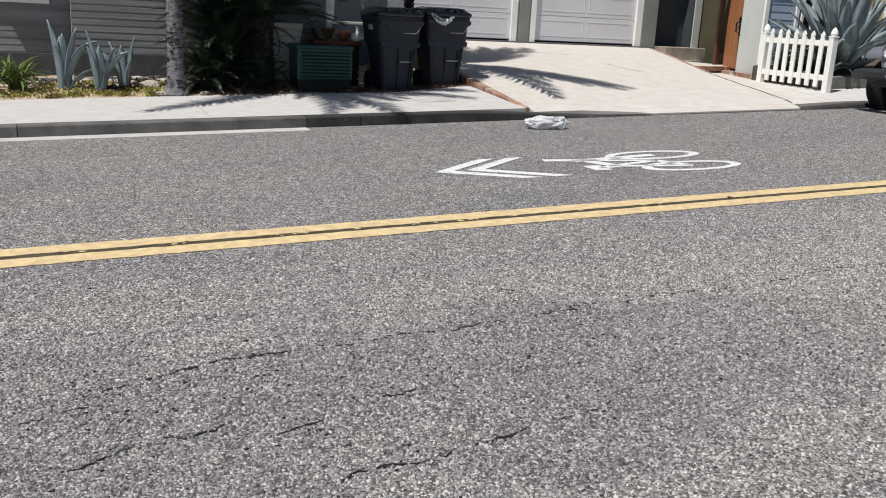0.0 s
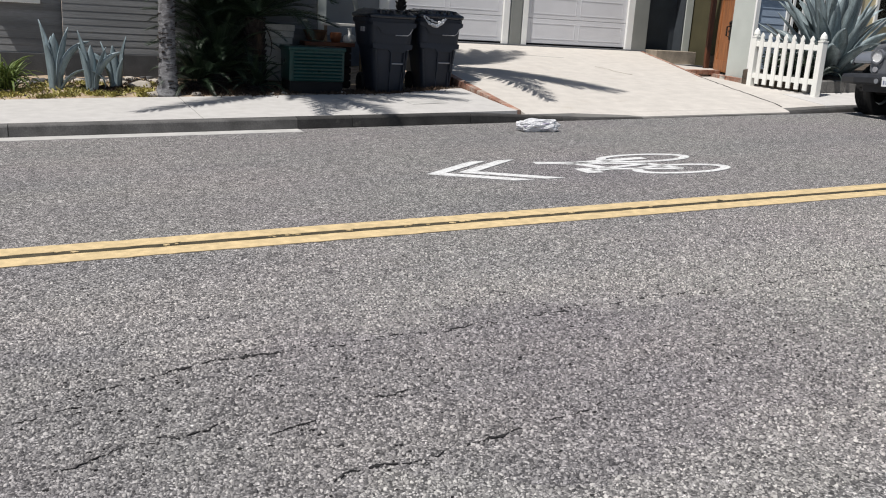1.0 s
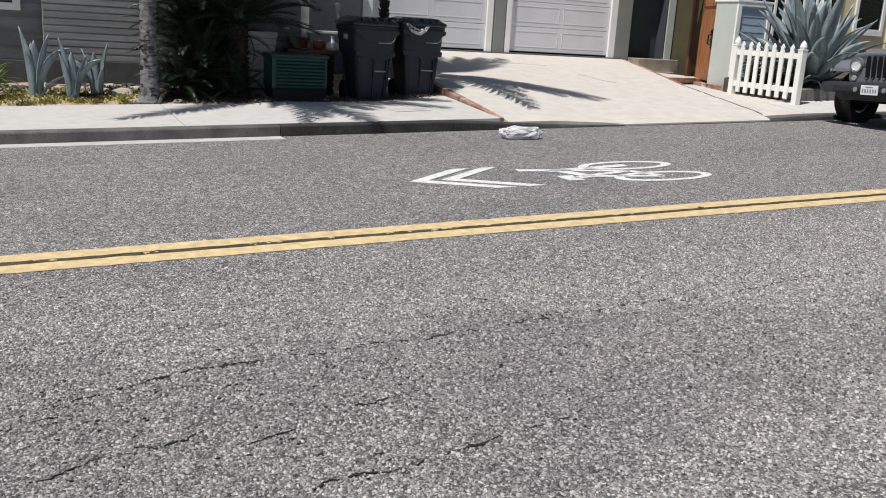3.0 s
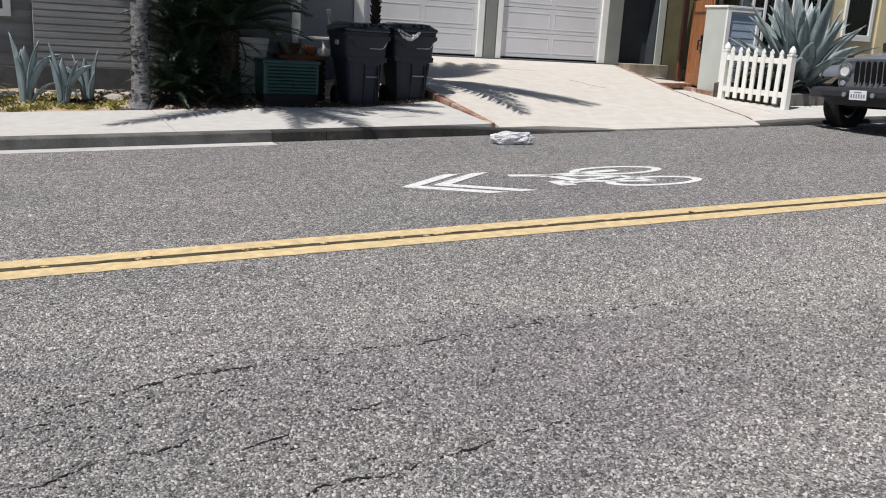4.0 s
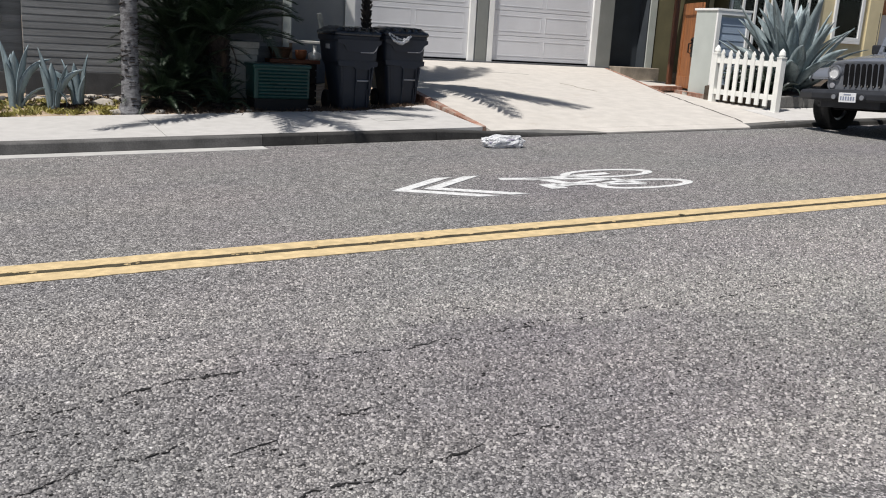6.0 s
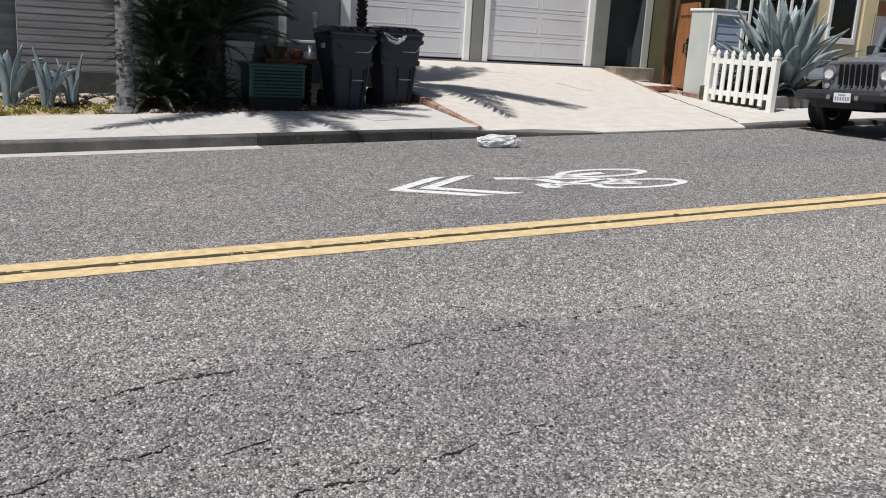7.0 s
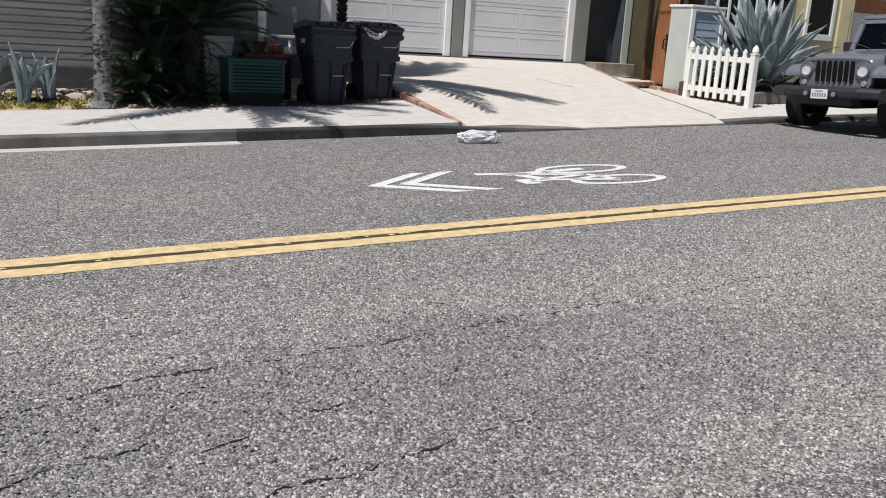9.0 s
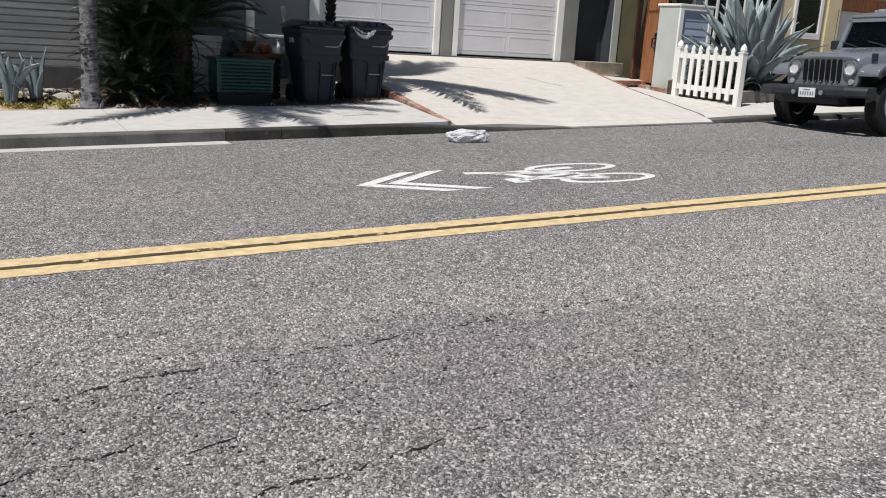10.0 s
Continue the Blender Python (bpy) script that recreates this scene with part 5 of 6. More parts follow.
for k in range(58):
    x, y = -0.7 + k * 0.04 + rnd.uniform(-0.03, 0.03), 12.98 + rnd.uniform(-0.14, 0.12)
    rock((x, y, bed_z(x, y) + 0.005), rnd.uniform(0.022, 0.055), k * 2.3 + 50, 0.7, RUBBLE, "small grey stone, darkened for shade, along the house foundation")

# ---- green utility box ----
util = thing("utility_box", (2.98, 12.0, bed_z(3.3, 12.2) + 0.0), "dark green metal utility box with louvred front on the soil", "utility box")
bm = bmesh.new()
box(bm, 0.0, 0.78, 0.0, 0.5, 0.15, 0.58, 0.022)
ubody = part("body", bm, UTIL, util)
bm = bmesh.new()
box(bm, -0.018, 0.798, -0.018, 0.518, 0.565, 0.615, 0.018)
part("lid", bm, UTIL, util)
bm = bmesh.new()
box(bm, 0.015, 0.765, 0.015, 0.485, -0.03, 0.155, 0.008)
part("base", bm, RUBBER, util, "black base in the shade")
bm = bmesh.new()
b = lap(0.06, 0.74, 0.03, 0.022)
louv = mesh_of("louvre", b, UTIL)
for k in range(8):
    piece("louvre", louv, util, pose(0, -0.001, 0.18 + k * 0.046))
bm.free()

# ---- wheeled bins ----


def wheelie_bin(at, turn, label):
    o_ = thing("wheeled_bin", at, label, "wheeled bin", "wheeled bins", turn=(0, 0, turn))

    def loft(secs, b, sides=40, power=0.32):
        """Stacked rounded-square rings: (height, half width, front, back)."""
        rings = []
        for z, x, y0, y1 in secs:
            row = []
            for k in range(sides):
                a = 2 * math.pi * k / sides
                c, q = math.cos(a), math.sin(a)
                row.append(b.verts.new((math.copysign(abs(c) ** power, c) * x, (y0 + y1) / 2 + math.copysign(abs(q) ** power, q) * (y1 - y0) / 2, z)))
            rings.append(row)
        for r0, r1 in zip(rings, rings[1:]):
            for k in range(sides):
                b.faces.new((r0[k], r0[(k + 1) % sides], r1[(k + 1) % sides], r1[k]))
        b.faces.new(rings[0][::-1])
        b.faces.new(rings[-1])

    b = bmesh.new()
    # tapered tub: narrow foot, rounded collar over the lower two thirds, flanged mouth
    loft([(0.01, 0.200, 0.03, 0.44), (0.03, 0.212, 0.016, 0.455), (0.30, 0.243, -0.006, 0.54), (0.585, 0.276, -0.028, 0.62), (0.605, 0.284, -0.036, 0.63), (0.63, 0.302, -0.054, 0.65),
          (0.66, 0.308, -0.06, 0.66), (0.80, 0.318, -0.068, 0.70), (0.90, 0.325, -0.074, 0.73), (0.915, 0.338, -0.088, 0.745), (0.925, 0.346, -0.096, 0.75), (0.965, 0.348, -0.098, 0.752), (0.985, 0.345, -0.095, 0.75)], b)
    body = part("body", b, BIN, o_, "", False)
    # raised apron below the rim, its lower edge stepped up at both ends
    b = bmesh.new()
    prof = [(-0.315, 0.93), (0.315, 0.93), (0.315, 0.885), (0.27, 0.86), (0.235, 0.80), (0.20, 0.775), (-0.13, 0.775), (-0.18, 0.80), (-0.225, 0.86), (-0.315, 0.89)]
    f = [b.verts.new((x, -0.112 + (0.93 - z) * 0.10, z)) for x, z in prof]
    k_ = [b.verts.new((x * 1.02, -0.05, z + (0.02 if z < 0.9 else 0))) for x, z in prof]
    b.faces.new(f)
    b.faces.new(k_[::-1])
    for i in range(len(prof)):
        j = (i + 1) % len(prof)
        b.faces.new((f[i], k_[i], k_[j], f[j]))
    part("apron", b, BIN, body)
    # pale edge along the right part of the apron's lower lip
    b = bmesh.new()
    tube(b, [(0.02, -0.099, 0.772), (0.20, -0.099, 0.772), (0.236, -0.10, 0.80), (0.268, -0.106, 0.86)], 0.006, 6)
    part("worn_edge", b, STAMP, body, "pale plastic edge")
    # collar that dips to a point over the pocket, and corner ridges down the tub
    b = bmesh.new()
    prof = [(-0.29, 0.66), (0.29, 0.66), (0.285, 0.60), (0.20, 0.585), (0.17, 0.555), (-0.03, 0.555), (-0.06, 0.585), (-0.28, 0.60)]
    f = [b.verts.new((x, -0.064, z)) for x, z in prof]
    k_ = [b.verts.new((x, -0.02, z)) for x, z in prof]
    b.faces.new(f)
    b.faces.new(k_[::-1])
    for i in range(len(prof)):
        j = (i + 1) % len(prof)
        b.faces.new((f[i], k_[i], k_[j], f[j]))
    part("collar", b, BIN, body)
    for x0, x1 in ((-0.235, -0.185), (0.185, 0.235)):
        b = bmesh.new()
        tube(b, [(x1 * 0.98 if x1 < 0 else x0 * 0.98, 0.012, 0.04), (x0 if x0 < 0 else x1, -0.022, 0.58)], [0.014, 0.018], 8)
        part("corner_ridge", b, BIN, body)
    # lift pocket: recessed frame with a steel bar
    for x0, x1 in ((-0.02, 0.0), (0.17, 0.19)):
        b = bmesh.new()
        box(b, x0, x1, -0.05, 0.02, 0.30, 0.575, 0.006)
        box(b, x0 * 0.9, x1 * 0.9, -0.02, 0.03, 0.05, 0.31, 0.006)
        part("pocket_frame", b, BIN, body)
    b = bmesh.new()
    tube(b, [(-0.005, -0.034, 0.41), (0.175, -0.034, 0.41)], 0.009, 10)
    part("lift_bar", b, STAMP, body, "worn grey lift bar")
    b = bmesh.new()
    for k in range(4):
        box(b, 0.0 + k * 0.026, 0.02 + k * 0.026, -0.0605, -0.05, 0.685, 0.715)
    part("stamped_bars", b, STAMP, body, "pale stamped mark")
    b = bmesh.new()
    for k in range(3):
        box(b, -0.345, -0.31, 0.2 + k * 0.035, 0.228 + k * 0.035, 0.80, 0.86)
    part("stamped_bars", b, STAMP, body, "pale stamped mark")
    # domed lid with a rolled edge that overhangs the mouth
    b = bmesh.new()
    loft([(0.975, 0.352, -0.112, 0.75), (0.985, 0.362, -0.122, 0.755), (1.01, 0.366, -0.126, 0.758), (1.028, 0.356, -0.114, 0.75), (1.036, 0.335, -0.085, 0.735), (1.05, 0.315, -0.05, 0.715), (1.078, 0.28, 0.02, 0.68), (1.092, 0.22, 0.12, 0.62)], b)
    lid = part("lid", b, BINLID, o_, "sunlit charcoal lid", True)
    for x in (-0.2, -0.1, 0.0, 0.1, 0.2):
        b = bmesh.new()
        box(b, x - 0.016, x + 0.016, -0.06, 0.62, 1.03, 1.082, 0.01, pose(0, 0, 0, 1.6, 0, 0))
        part("lid_rib", b, BINLID, lid)
    b = bmesh.new()
    tube(b, [(-0.26, 0.74, 0.95), (-0.26, 0.82, 0.98), (0.26, 0.82, 0.98), (0.26, 0.74, 0.95)], 0.016, 10)
    part("handle", b, BIN, o_)
    for s in (-1, 1):
        b = bmesh.new()
        disc(b, 0.13, 0.06, 24, pose(s * 0.25, 0.50, 0.13, 0, 90, 0), bevel=0.015)
        part("wheel", b, RUBBER, o_, "black rubber wheel")
    o_.scale = (1.03, 1.0, 1.085)
    return o_


bz = lambda x, y: bed_z(x, y) - 0.005
BIN_A = wheelie_bin((4.42, 11.96, bz(4.4, 12.2) - 0.03), 2, "charcoal plastic wheeled bin with closed lid on the pavement edge")
BIN_B = copy_thing(BIN_A, pose(5.16, 12.01, bz(5.1, 12.2) - 0.055, 0, 0, -3))
BIN_B["label"] = "charcoal plastic wheeled bin with a pale bag caught under its lid"
b = bmesh.new()
# the bag's rim hangs in a loop under the lid, and its tail lies along the lid's edge
loop_ = [(-0.17 + 0.34 * k / 16, 0.012 * math.sin(k * 1.7), -0.11 * math.sin(math.pi * k / 16) ** 0.8) for k in range(17)]
tube(b, loop_, [0.010 + 0.013 * math.sin(math.pi * k / 16) for k in range(17)], 12)
tube(b, [(x * 0.9 + 0.02, y + 0.012, z * 0.62 + 0.006) for x, y, z in loop_], [0.006 + 0.007 * (k % 3) for k in range(17)], 10)
bmesh.ops.subdivide_edges(b, edges=b.edges[:], cuts=1)
for v in b.verts:
    v.co += Vector((noise.noise(v.co * 22), noise.noise(v.co * 22 + Vector((7, 0, 0))), noise.noise(v.co * 22 + Vector((0, 7, 0))))) * 0.018
bag = new("bin_bag", mesh_of("bin_bag", b, BAGBLACK, True))
bag.matrix_basis = pose(5.03, 11.865, bz(5.1, 12.2) + 1.02, 0, 4, 0)
tagged(bag, "shiny pale plastic bag looped out from under a bin lid", "bin bag")

# ---- things stored by the house corner ----
table = thing("side_table", (4.12, 13.36, bed_z(4.1, 13.4)), "small weathered wooden table in the shade by the house", "table")
bm = bmesh.new()
box(bm, -0.35, 0.45, -0.2, 0.25, 0.88, 0.92, 0.006)
part("tabletop", bm, PLANTER, table, "cream painted top")
for x in (-0.3, 0.4):
    for y in (-0.16, 0.2):
        bm = bmesh.new()
        box(bm, x - 0.025, x + 0.025, y - 0.025, y + 0.025, 0, 0.88, 0.004)
        part("leg", bm, WOOD, table)
tz = bed_z(4.1, 13.4)
basket = thing("basket", (3.62, 13.03, tz + 0.662), "brown woven basket on the low shelf", "basket")
shelf = thing("low_shelf", (3.78, 13.0, bed_z(4.15, 13.0)), "low wooden crate with clutter on top", "crate")
for k in range(6):
    bm = bmesh.new()
    box(bm, -0.4, 0.35, -0.14, 0.12, 0.02 + k * 0.1, 0.10 + k * 0.1, 0.005)
    part("board", bm, BOOT, shelf)
bm = bmesh.new()
box(bm, -0.38, 0.33, -0.12, 0.10, 0.0, 0.60)
part("inner_box", bm, BOOT, shelf)
bm = bmesh.new()
disc(bm, 0.12, 0.14, 20, pose(0, 0, 0.07), r2=0.17)
part("bowl", bm, WICKER, basket)
bm = bmesh.new()
ring(bm, 0.15, 0.175, 0.025, 20, pose(0, 0, 0.14))
part("rim", bm, WICKER, basket)


def pot(name, at, prof, material, label, cat):
    t = thing(name, at, label, cat)
    b = bmesh.new()
    tube(b, [(0, 0, z) for z, _ in prof], [r for _, r in prof], 16)
    part("body", b, material, t, "", True)
    return t


bm = bmesh.new()
box(bm, -0.36, 0.40, -0.15, 0.14, 0.0, 0.055, 0.008)
tray = new("board", mesh_of("board", bm, RUSTWOOD))
tray.matrix_basis = pose(3.78, 13.0, bed_z(4.15, 13.0) + 0.602)
tagged(tray, "rust-brown wooden board lying on a dark crate", "board")
pot("clay_pot", (3.93, 13.02, bed_z(4.15, 13.0) + 0.658), [(0, 0.06), (0.06, 0.085), (0.13, 0.09), (0.14, 0.07)], ORANGE, "rust-coloured clay pot on a board", "pot")
pot("white_jar", (4.12, 12.95, bed_z(4.15, 13.0) + 0.658), [(0, 0.07), (0.03, 0.10), (0.1, 0.09), (0.13, 0.03), (0.2, 0.025), (0.21, 0.035)], CLAYWHITE, "white glazed jar on a rust-coloured board", "jar")
bm = bmesh.new()
box(bm, -0.035, 0.035, -0.012, 0.012, 0, 1.36, 0.004)
plank = new("plank", mesh_of("plank", bm, TRIM_GREY))
plank.matrix_basis = pose(4.56, 13.13, bed_z(4.56, 13.13), 0, -14, 0)
tagged(plank, "pale grey board leaning upright by the bins", "board")
pl2 = thing("planter_box", (2.78, 12.75, bed_z(2.8, 12.9)), "pale painted wooden planter box with a flared top", "planter")
bm = bmesh.new()
box(bm, 0.04, 0.40, 0.02, 0.3, 0.0, 0.52, 0.006)
part("body", bm, PLANTER, pl2)
for k in range(3):
    bm = bmesh.new()
    w = 0.012 * k
    box(bm, 0.015 - w, 0.43 + w, -0.012 * k, 0.30 + w, 0.525 + k * 0.09, 0.61 + k * 0.09, 0.006)
    part("board", bm, PLANTER, pl2)

# ---- crumpled clear bag on the road ----
b = bmesh.new()
bmesh.ops.create_icosphere(b, subdivisions=4, radius=1)
for v in b.verts:
    c = v.co.copy()
    pinch = 1 - 0.28 * max(0, -c.x - 0.1) - 0.25 * max(0, 0.35 - abs(c.x - 0.25))
    n_ = 1 + 0.26 * noise.noise(c * 2.0 + Vector((3, 1, 0))) + 0.22 * (0.5 - abs(noise.noise(c * 4.0))) + 0.16 * (0.5 - abs(noise.noise(c * 8.5 + Vector((5, 0, 0)))))
    sq = lambda t, p: math.copysign(abs(t) ** p, t)
    v.co = Vector((sq(c.x, 0.6) * 0.215, sq(c.y, 0.75) * 0.085 * pinch, sq(c.z, 0.75) * 0.072 * pinch)) * n_
    v.co.z = max(v.co.z, -0.066)
trash = thing("plastic_bag", (5.09, 8.86, gz(5.09) + 0.066), "crumpled clear plastic bag with faded print lying on the asphalt", "plastic bag", turn=(0, -1.9, -14))
part("film", b, FILM, trash)
for k, (x, z, w) in enumerate(((0.03, 0.02, 0.06), (0.1, 0.03, 0.035), (-0.15, 0.0, 0.03), (0.06, -0.025, 0.08))):
    b = bmesh.new()
    bmesh.ops.create_icosphere(b, subdivisions=2, radius=1)
    for v in b.verts:
        v.co = Vector((v.co.x * w, v.co.y * 0.012, v.co.z * 0.010))
    b.transform(pose(x, -0.075, z, 0, 10 * k - 15, 0))
    part("print_mark", b, PRINT, trash, "faded violet print")

# ---- parked off-road vehicle, nose down the street ----
jeep = thing("parked_vehicle", (10.32, 8.60, gz(10.32) - 0.01), "grey boxy off-road vehicle with black bumper, parked at the kerb", "car", turn=(-2.4, -1.95, 0.0))


def extr_v(prof, v0, v1, b=None):
    """A side profile of (u, w) places drawn across from v0 to v1."""
    b = b or bmesh.new()
    a = [b.verts.new((u, v0, w)) for u, w in prof]
    c = [b.verts.new((u, v1, w)) for u, w in prof]
    b.faces.new(a)
    b.faces.new(c[::-1])
    for i in range(len(prof)):
        j = (i + 1) % len(prof)
        b.faces.new((a[i], c[i], c[j], a[j]))
    return b


def soften(b, off=0.02, ang=0.5):
    bmesh.ops.recalc_face_normals(b, faces=b.faces)
    bmesh.ops.bevel(b, geom=[e for e in b.edges if len(e.link_faces) == 2 and e.calc_face_angle(0) > ang], offset=off, segments=3, affect="EDGES", profile=0.6)
    return b


# lower body and cab
body = part("body", soften(extr_v([(1.42, 0.50), (4.1, 0.50), (4.15, 0.62), (4.15, 1.17), (1.42, 1.15)], -0.77, 0.77), 0.03), CARPAINT, jeep, "", True)
part("engine_bay", extr_v([(0.34, 0.55), (1.42, 0.55), (1.42, 1.06), (0.34, 1.0)], -0.5, 0.5), PLASTIC, jeep, "black inner wings")
part("underbody", soften(extr_v([(0.25, 0.36), (4.0, 0.36), (4.0, 0.52), (0.25, 0.56)], -0.42, 0.42), 0.02), DARK, jeep, "dark chassis")
# bonnet: wedge that widens to the windscreen, with a crowned top
b = bmesh.new()
secs = []
for u, hw, w in ((0.30, 0.57, 1.00), (0.36, 0.585, 1.045), (0.7, 0.63, 1.085), (1.1, 0.68, 1.12), (1.45, 0.72, 1.145)):
    secs.append([b.verts.new((u, f * hw, w + d)) for f, d in ((-1, -0.16), (-1, -0.03), (-0.94, 0.0), (-0.5, 0.022), (0, 0.03), (0.5, 0.022), (0.94, 0.0), (1, -0.03), (1, -0.16))])
for r0, r1 in zip(secs, secs[1:]):
    for k in range(8):
        b.faces.new((r0[k], r0[k + 1], r1[k + 1], r1[k]))
b.faces.new(secs[0])
b.faces.new(secs[-1][::-1])
bonnet = part("bonnet", b, CARPAINT, jeep, "", True)
for s in (-1, 1):
    b = bmesh.new()
    box(b, 0.52, 0.60, s * 0.635 - 0.025, s * 0.635 + 0.025, 0.99, 1.09, 0.008)
    part("bonnet_latch", b, PLASTIC, bonnet, "black rubber latch")
# grille: upright bars in a rounded plate, dark behind
b = bmesh.new()
outer = []
for k in range(32):
    a = 2 * math.pi * k / 32
    cx, cz = math.cos(a), math.sin(a)
    outer.append((math.copysign(abs(cx) ** 0.35, cx) * (0.60 - 0.03 * cz), 0.83 + math.copysign(abs(cz) ** 0.35, cz) * 0.215))
b2 = bmesh.new()
f = [b2.verts.new((0.30, v, w)) for v, w in outer]
k_ = [b2.verts.new((0.36, v, w)) for v, w in outer]
b2.faces.new(f)
b2.faces.new(k_[::-1])
for i in range(32):
    j = (i + 1) % 32
    b2.faces.new((f[i], k_[i], k_[j], f[j]))
b.free()
grille = part("grille_plate", b2, CARPAINT, jeep)
for k in range(7):
    v = (k - 3) * 0.096
    b = bmesh.new()
    pts = []
    for i in range(16):
        a = 2 * math.pi * i / 16
        pts.append((v + 0.040 * math.copysign(abs(math.cos(a)) ** 0.7, math.cos(a)), 0.845 + 0.165 * math.copysign(abs(math.sin(a)) ** 0.45, math.sin(a))))
    f = [b.verts.new((0.297, y_, w)) for y_, w in pts]
    k2 = [b.verts.new((0.305, y_, w)) for y_, w in pts]
    b.faces.new(f)
    b.faces.new(k2[::-1])
    for i in range(16):
        j = (i + 1) % 16
        b.faces.new((f[i], k2[i], k2[j], f[j]))
    part("grille_slot", b, DARK, grille, "black slot")
    b = bmesh.new()
    disc(b, 0.013, 0.014, 10, pose(0.29, v, 0.70, 0, 90, 0))
    part("stud", b, CHROME, grille, "bright stud")
for s in (-1, 1):
    m = pose(0.285, s * 0.475, 0.885, 0, 90, 0)
    b = bmesh.new()
    ring(b, 0.085, 0.108, 0.05, 32, m)
    head = part("headlight", b, CARPAINT, jeep, "round headlight")
    b = bmesh.new()
    disc(b, 0.086, 0.02, 32, pose(0.29, s * 0.475, 0.885, 0, 90, 0))
    part("reflector", b, LAMPWHITE, head, "bright reflector")
    b = bmesh.new()
    bmesh.ops.create_uvsphere(b, u_segments=24, v_segments=10, radius=0.084)
    for v in b.verts:
        v.co = Vector((v.co.x * 0.3, v.co.y, v.co.z)) + Vector((0.272, s * 0.475, 0.885))
    part("lens", b, LENS, head, "clear glass lens", True).visible_shadow = False
    b = bmesh.new()
    disc(b, 0.042, 0.03, 20, pose(0.29, s * 0.50, 0.70, 0, 90, 0), bevel=0.006)
    part("indicator", b, STAMP, jeep, "pale round indicator")
# bumper with end caps, fog lamps, plate
b = bmesh.new()
prof = [(0.02, 0.50), (0.0, 0.53), (0.0, 0.60), (0.03, 0.64), (0.2, 0.65), (0.22, 0.50)]
extr_v(prof, -0.62, 0.62, b)
for s in (-1, 1):
    a = [(u, s * 0.60, w) for u, w in prof]
    c = [(u + 0.09, s * 0.91, w * 0.96 + 0.02) for u, w in prof]
    va, vc = [b.verts.new(p) for p in a], [b.verts.new(p) for p in c]
    b.faces.new(va)
    b.faces.new(vc)
    for i in range(6):
        j = (i + 1) % 6
        b.faces.new((va[i], va[j], vc[j], vc[i]))
bumper = part("front_bumper", soften(b, 0.012, 0.6), PLASTIC, jeep, "dull black plastic bumper")
b = bmesh.new()
box(b, 0.06, 0.24, -0.5, 0.5, 0.40, 0.52, 0.02)
part("valance", b, PLASTIC, bumper)
for s in (-1, 1):
    b = bmesh.new()
    disc(b, 0.052, 0.03, 20, pose(0.0, s * 0.235 - 0.03, 0.555, 0, 90, 0), bevel=0.005)
    fog = part("fog_lamp", b, PLASTIC, bumper)
    b = bmesh.new()
    disc(b, 0.034, 0.012, 20, pose(-0.017, s * 0.235 - 0.03, 0.555, 0, 90, 0))
    part("lens", b, FOGLENS, fog, "clear lens")
b = bmesh.new()
box(b, -0.022, -0.008, -0.17, 0.11, 0.485, 0.615, 0.004)
plate = part("number_plate", b, PLATE, bumper, "white number plate")
b = bmesh.new()
for k in range(6):
    v = -0.15 + k * 0.042
    box(b, -0.0255, -0.022, v, v + 0.024, 0.515, 0.565)
box(b, -0.0255, -0.022, -0.09, 0.03, 0.585, 0.598)
part("bars", b, BAR, plate, "dark blue bars")
# wings: flat topped flares over the front and rear wheels
for u0, name in ((0.34, "front_wing"), (2.55, "rear_wing")):
    for s in (-1, 1):
        L_ = 1.08
        outer = [(u0 - 0.05, 0.80), (u0 - 0.02, 0.87), (u0 + 0.10, 0.945), (u0 + 0.3, 0.96), (u0 + 0.74, 0.96), (u0 + 0.95, 0.90), (u0 + L_, 0.66)]
        inner = [(u0 - 0.03, 0.775), (u0 + 0.02, 0.825), (u0 + 0.14, 0.875), (u0 + 0.3, 0.885), (u0 + 0.72, 0.885), (u0 + 0.88, 0.83), (u0 + L_ - 0.07, 0.64)]
        b = bmesh.new()
        extr_v(outer + inner[::-1], min(s * 0.56, s * 0.90), max(s * 0.56, s * 0.90), b)
        wing = part(name, soften(b, 0.025, 0.5), CARPAINT, jeep, "", True)
        b = bmesh.new()
        extr_v([(u, w - 0.03) for u, w in outer] + [(u + (0.02 if i < 3 else -0.02), w - 0.03) for i, (u, w) in list(enumerate(inner))[::-1]], min(s * 0.895, s * 0.935), max(s * 0.895, s * 0.935), b)
        part("flare_edge", soften(b, 0.01, 0.5), PLASTIC, wing, "black flare edge")
        if name == "front_wing":
            b = bmesh.new()
            box(b, u0 + 0.02, u0 + 0.1, s * 0.9 - 0.02, s * 0.9 + 0.045, 0.80, 0.85, 0.01)
            part("side_lamp", b, AMBER, wing, "amber side lamp")
# wheels


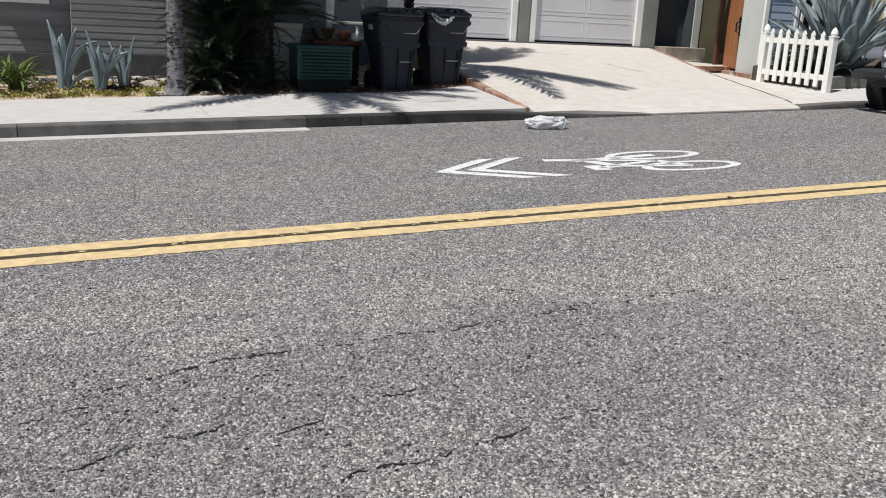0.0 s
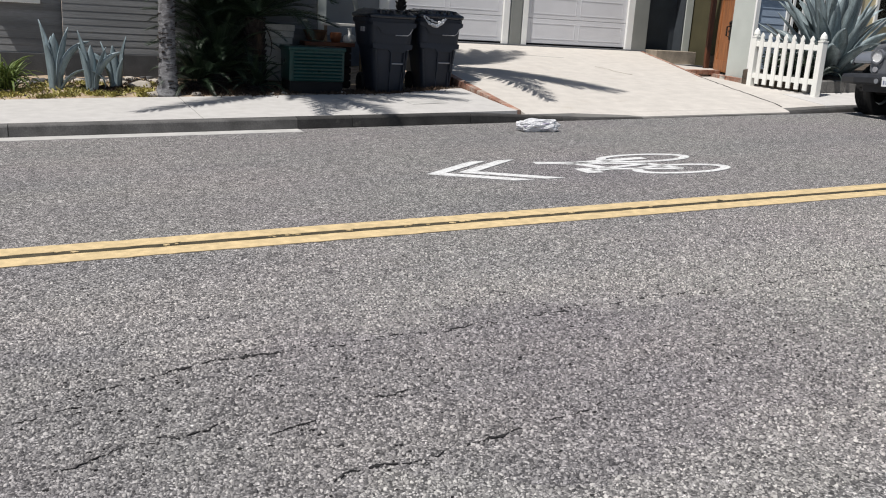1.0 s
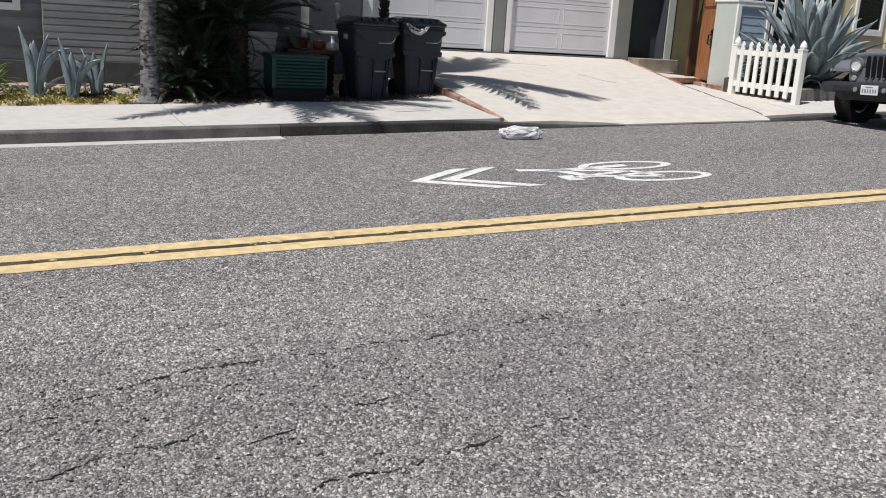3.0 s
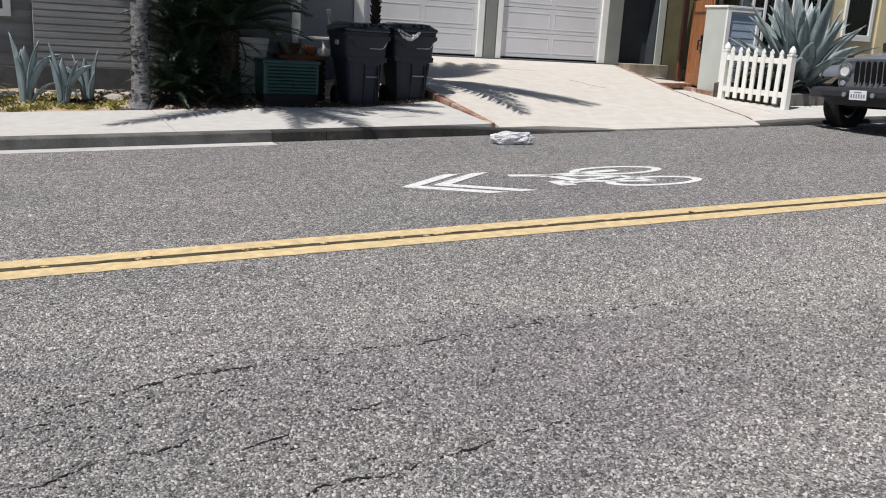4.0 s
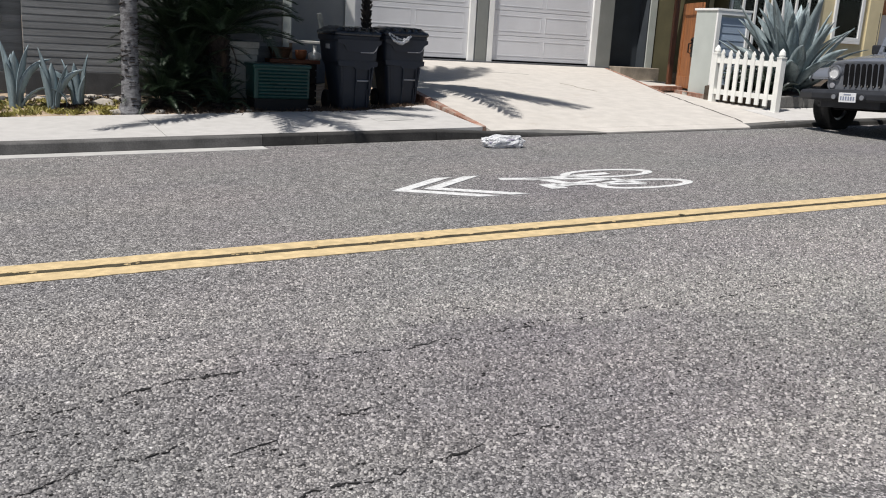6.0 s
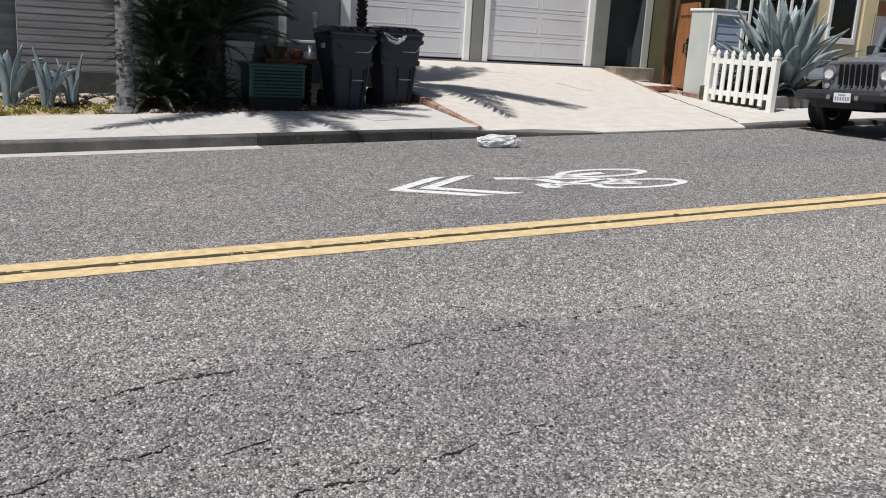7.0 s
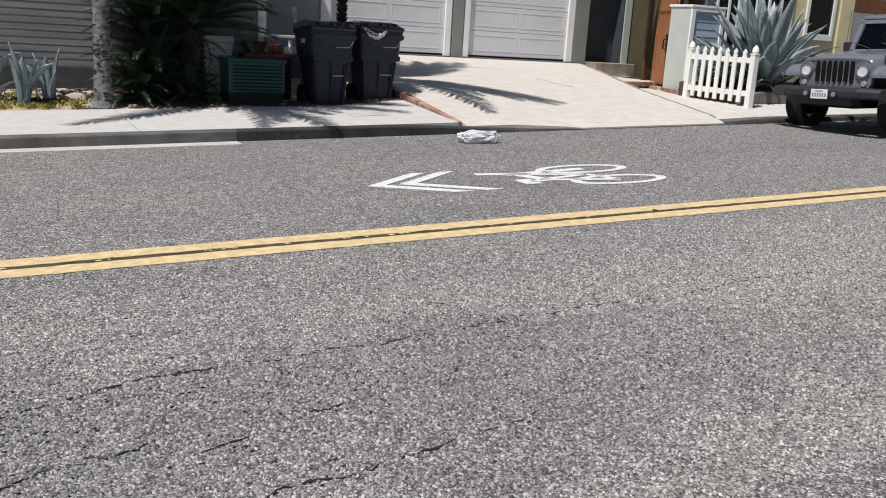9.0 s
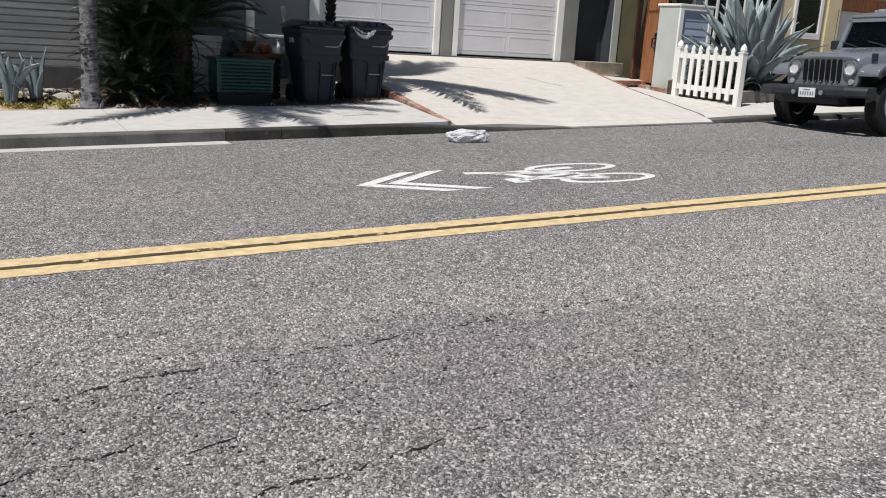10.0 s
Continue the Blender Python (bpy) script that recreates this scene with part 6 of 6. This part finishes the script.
def wheel(u, s):
    b = bmesh.new()
    prof = [(0.22, -0.10), (0.33, -0.112), (0.372, -0.10), (0.390, -0.065), (0.393, 0.065), (0.372, 0.10), (0.33, 0.112), (0.22, 0.10)]
    n = 36
    rings = [[b.verts.new((math.cos(2 * math.pi * k / n) * r, y_, math.sin(2 * math.pi * k / n) * r)) for r, y_ in prof] for k in range(n)]
    for k in range(n):
        p, q = rings[k], rings[(k + 1) % n]
        for i in range(8):
            j = (i + 1) % 8
            b.faces.new((p[i], p[j], q[j], q[i]))
    for k in range(n):
        a = 360 / n * k
        for y0 in (-0.066, 0.006):
            box(b, -0.018, 0.018, y0, y0 + 0.06, 0.384, 0.3965, 0, pose(0, 0, 0, 0, a + (5 if y0 > 0 else 0), 0))
    t = part("wheel", b, RUBBER, jeep, "black treaded tyre")
    t.matrix_basis = pose(u, s * 0.79, 0.395)
    b = bmesh.new()
    ring(b, 0.19, 0.228, 0.16, 32, pose(0, s * 0.03, 0, 90))
    for k in range(5):
        box(b, -0.035, 0.035, -0.02 + s * 0.085, 0.02 + s * 0.085, 0.03, 0.205, 0.008, pose(0, 0, 0, 0, 72 * k, 0))
    disc(b, 0.06, 0.06, 20, pose(0, s * 0.085, 0, 90))
    part("rim", b, ALLOY, t, "alloy five-spoke rim")
    b = bmesh.new()
    disc(b, 0.19, 0.02, 28, pose(0, s * 0.0, 0, 90))
    part("brake_disc", b, DARK, t)


for u in (0.745, 3.18):
    for s in (-1, 1):
        wheel(u, s)
# windscreen frame and glass
b = bmesh.new()
for v0, v1, w0, w1 in ((-0.72, -0.65, 1.13, 1.60), (0.65, 0.72, 1.13, 1.60), (-0.72, 0.72, 1.56, 1.63), (-0.72, 0.72, 1.12, 1.18)):
    extr_v([(1.45 + (w0 - 1.13) * 0.5, w0), (1.52 + (w0 - 1.13) * 0.5, w0), (1.52 + (w1 - 1.13) * 0.5, w1), (1.45 + (w1 - 1.13) * 0.5, w1)], v0, v1, b)
wf = part("windscreen_frame", b, CARPAINT, jeep)
b = bmesh.new()
extr_v([(1.50, 1.18), (1.506, 1.18), (1.706, 1.56), (1.70, 1.56)], -0.64, 0.64, b)
pane = part("windscreen", b, AUTOGLASS, wf)
pane.visible_shadow = False
b = bmesh.new()
for v in (-0.15, 0.35):
    tube(b, [(1.44, v, 1.19), (1.49, v + 0.12, 1.22), (1.53, v + 0.36, 1.27)], 0.010, 6)
part("wiper", b, PLASTIC, wf, "black wiper")
# cab frame, roof, doors' lines, mirrors, seats
b = bmesh.new()
extr_v([(1.68, 1.62), (4.1, 1.64), (4.12, 1.68), (3.6, 1.72), (2.0, 1.71), (1.68, 1.66)], -0.68, 0.68, b)
part("roof", soften(b, 0.02), CARPAINT, jeep, "", True)
b = bmesh.new()
for s in (-1, 1):
    for u in (2.6, 3.3, 4.05):
        extr_v([(u, 1.14), (u + 0.08, 1.14), (u + 0.06, 1.64), (u - 0.02, 1.64)], min(s * 0.66, s * 0.74), max(s * 0.66, s * 0.74), b)
part("pillar", b, PLASTIC, jeep, "black pillars")
for s in (-1, 1):
    b = bmesh.new()
    box(b, 1.58, 2.52, s * 0.775 - 0.012, s * 0.775 + 0.012, 0.55, 1.14, 0.01)
    d = part("door", b, CARPAINT, jeep)
    b = bmesh.new()
    box(b, 2.3, 2.45, s * 0.80 - 0.012, s * 0.80 + 0.012, 1.02, 1.06, 0.008)
    part("handle", b, PLASTIC, d, "black handle")
    b = bmesh.new()
    box(b, 1.60, 1.68, min(s * 0.78, s * 0.95), max(s * 0.78, s * 0.95), 1.15, 1.29, 0.025)
    tube(b, [(1.66, s * 0.74, 1.14), (1.66, s * 0.82, 1.18)], 0.02, 8)
    part("mirror", b, PLASTIC, jeep, "black door mirror")
for v in (-0.36, 0.36):
    b = bmesh.new()
    box(b, 2.25, 2.75, v - 0.25, v + 0.25, 0.72, 1.0, 0.05)
    box(b, 2.66, 2.82, v - 0.25, v + 0.25, 0.95, 1.42, 0.05)
    box(b, 2.70, 2.80, v - 0.13, v + 0.13, 1.42, 1.55, 0.03)
    part("seat", b, SEAT, jeep, "dark seat")
b = bmesh.new()
ring(b, 0.16, 0.185, 0.025, 24, pose(2.0, -0.36, 1.22, 0, 65, 0))
part("steering_wheel", b, PLASTIC, jeep)
b = bmesh.new()
box(b, 1.56, 1.85, -0.66, 0.66, 1.0, 1.19, 0.03)
part("dashboard", b, PLASTIC, jeep)
b = bmesh.new()
tube(b, [(1.3, 0.66, 1.1), (1.36, 0.66, 1.75)], 0.004, 6)
part("aerial", b, PLASTIC, jeep)
b = bmesh.new()
for v in (-0.5, 0.5):
    box(b, 2.0, 3.8, v - 0.02, v + 0.02, 1.71, 1.74, 0.006)
for u in (2.2, 3.4):
    box(b, u, u + 0.06, -0.6, 0.6, 1.74, 1.765, 0.006)
part("roof_rack", b, STAMP, jeep, "pale roof bars")
jeep.scale = (0.96, 0.978, 0.985)
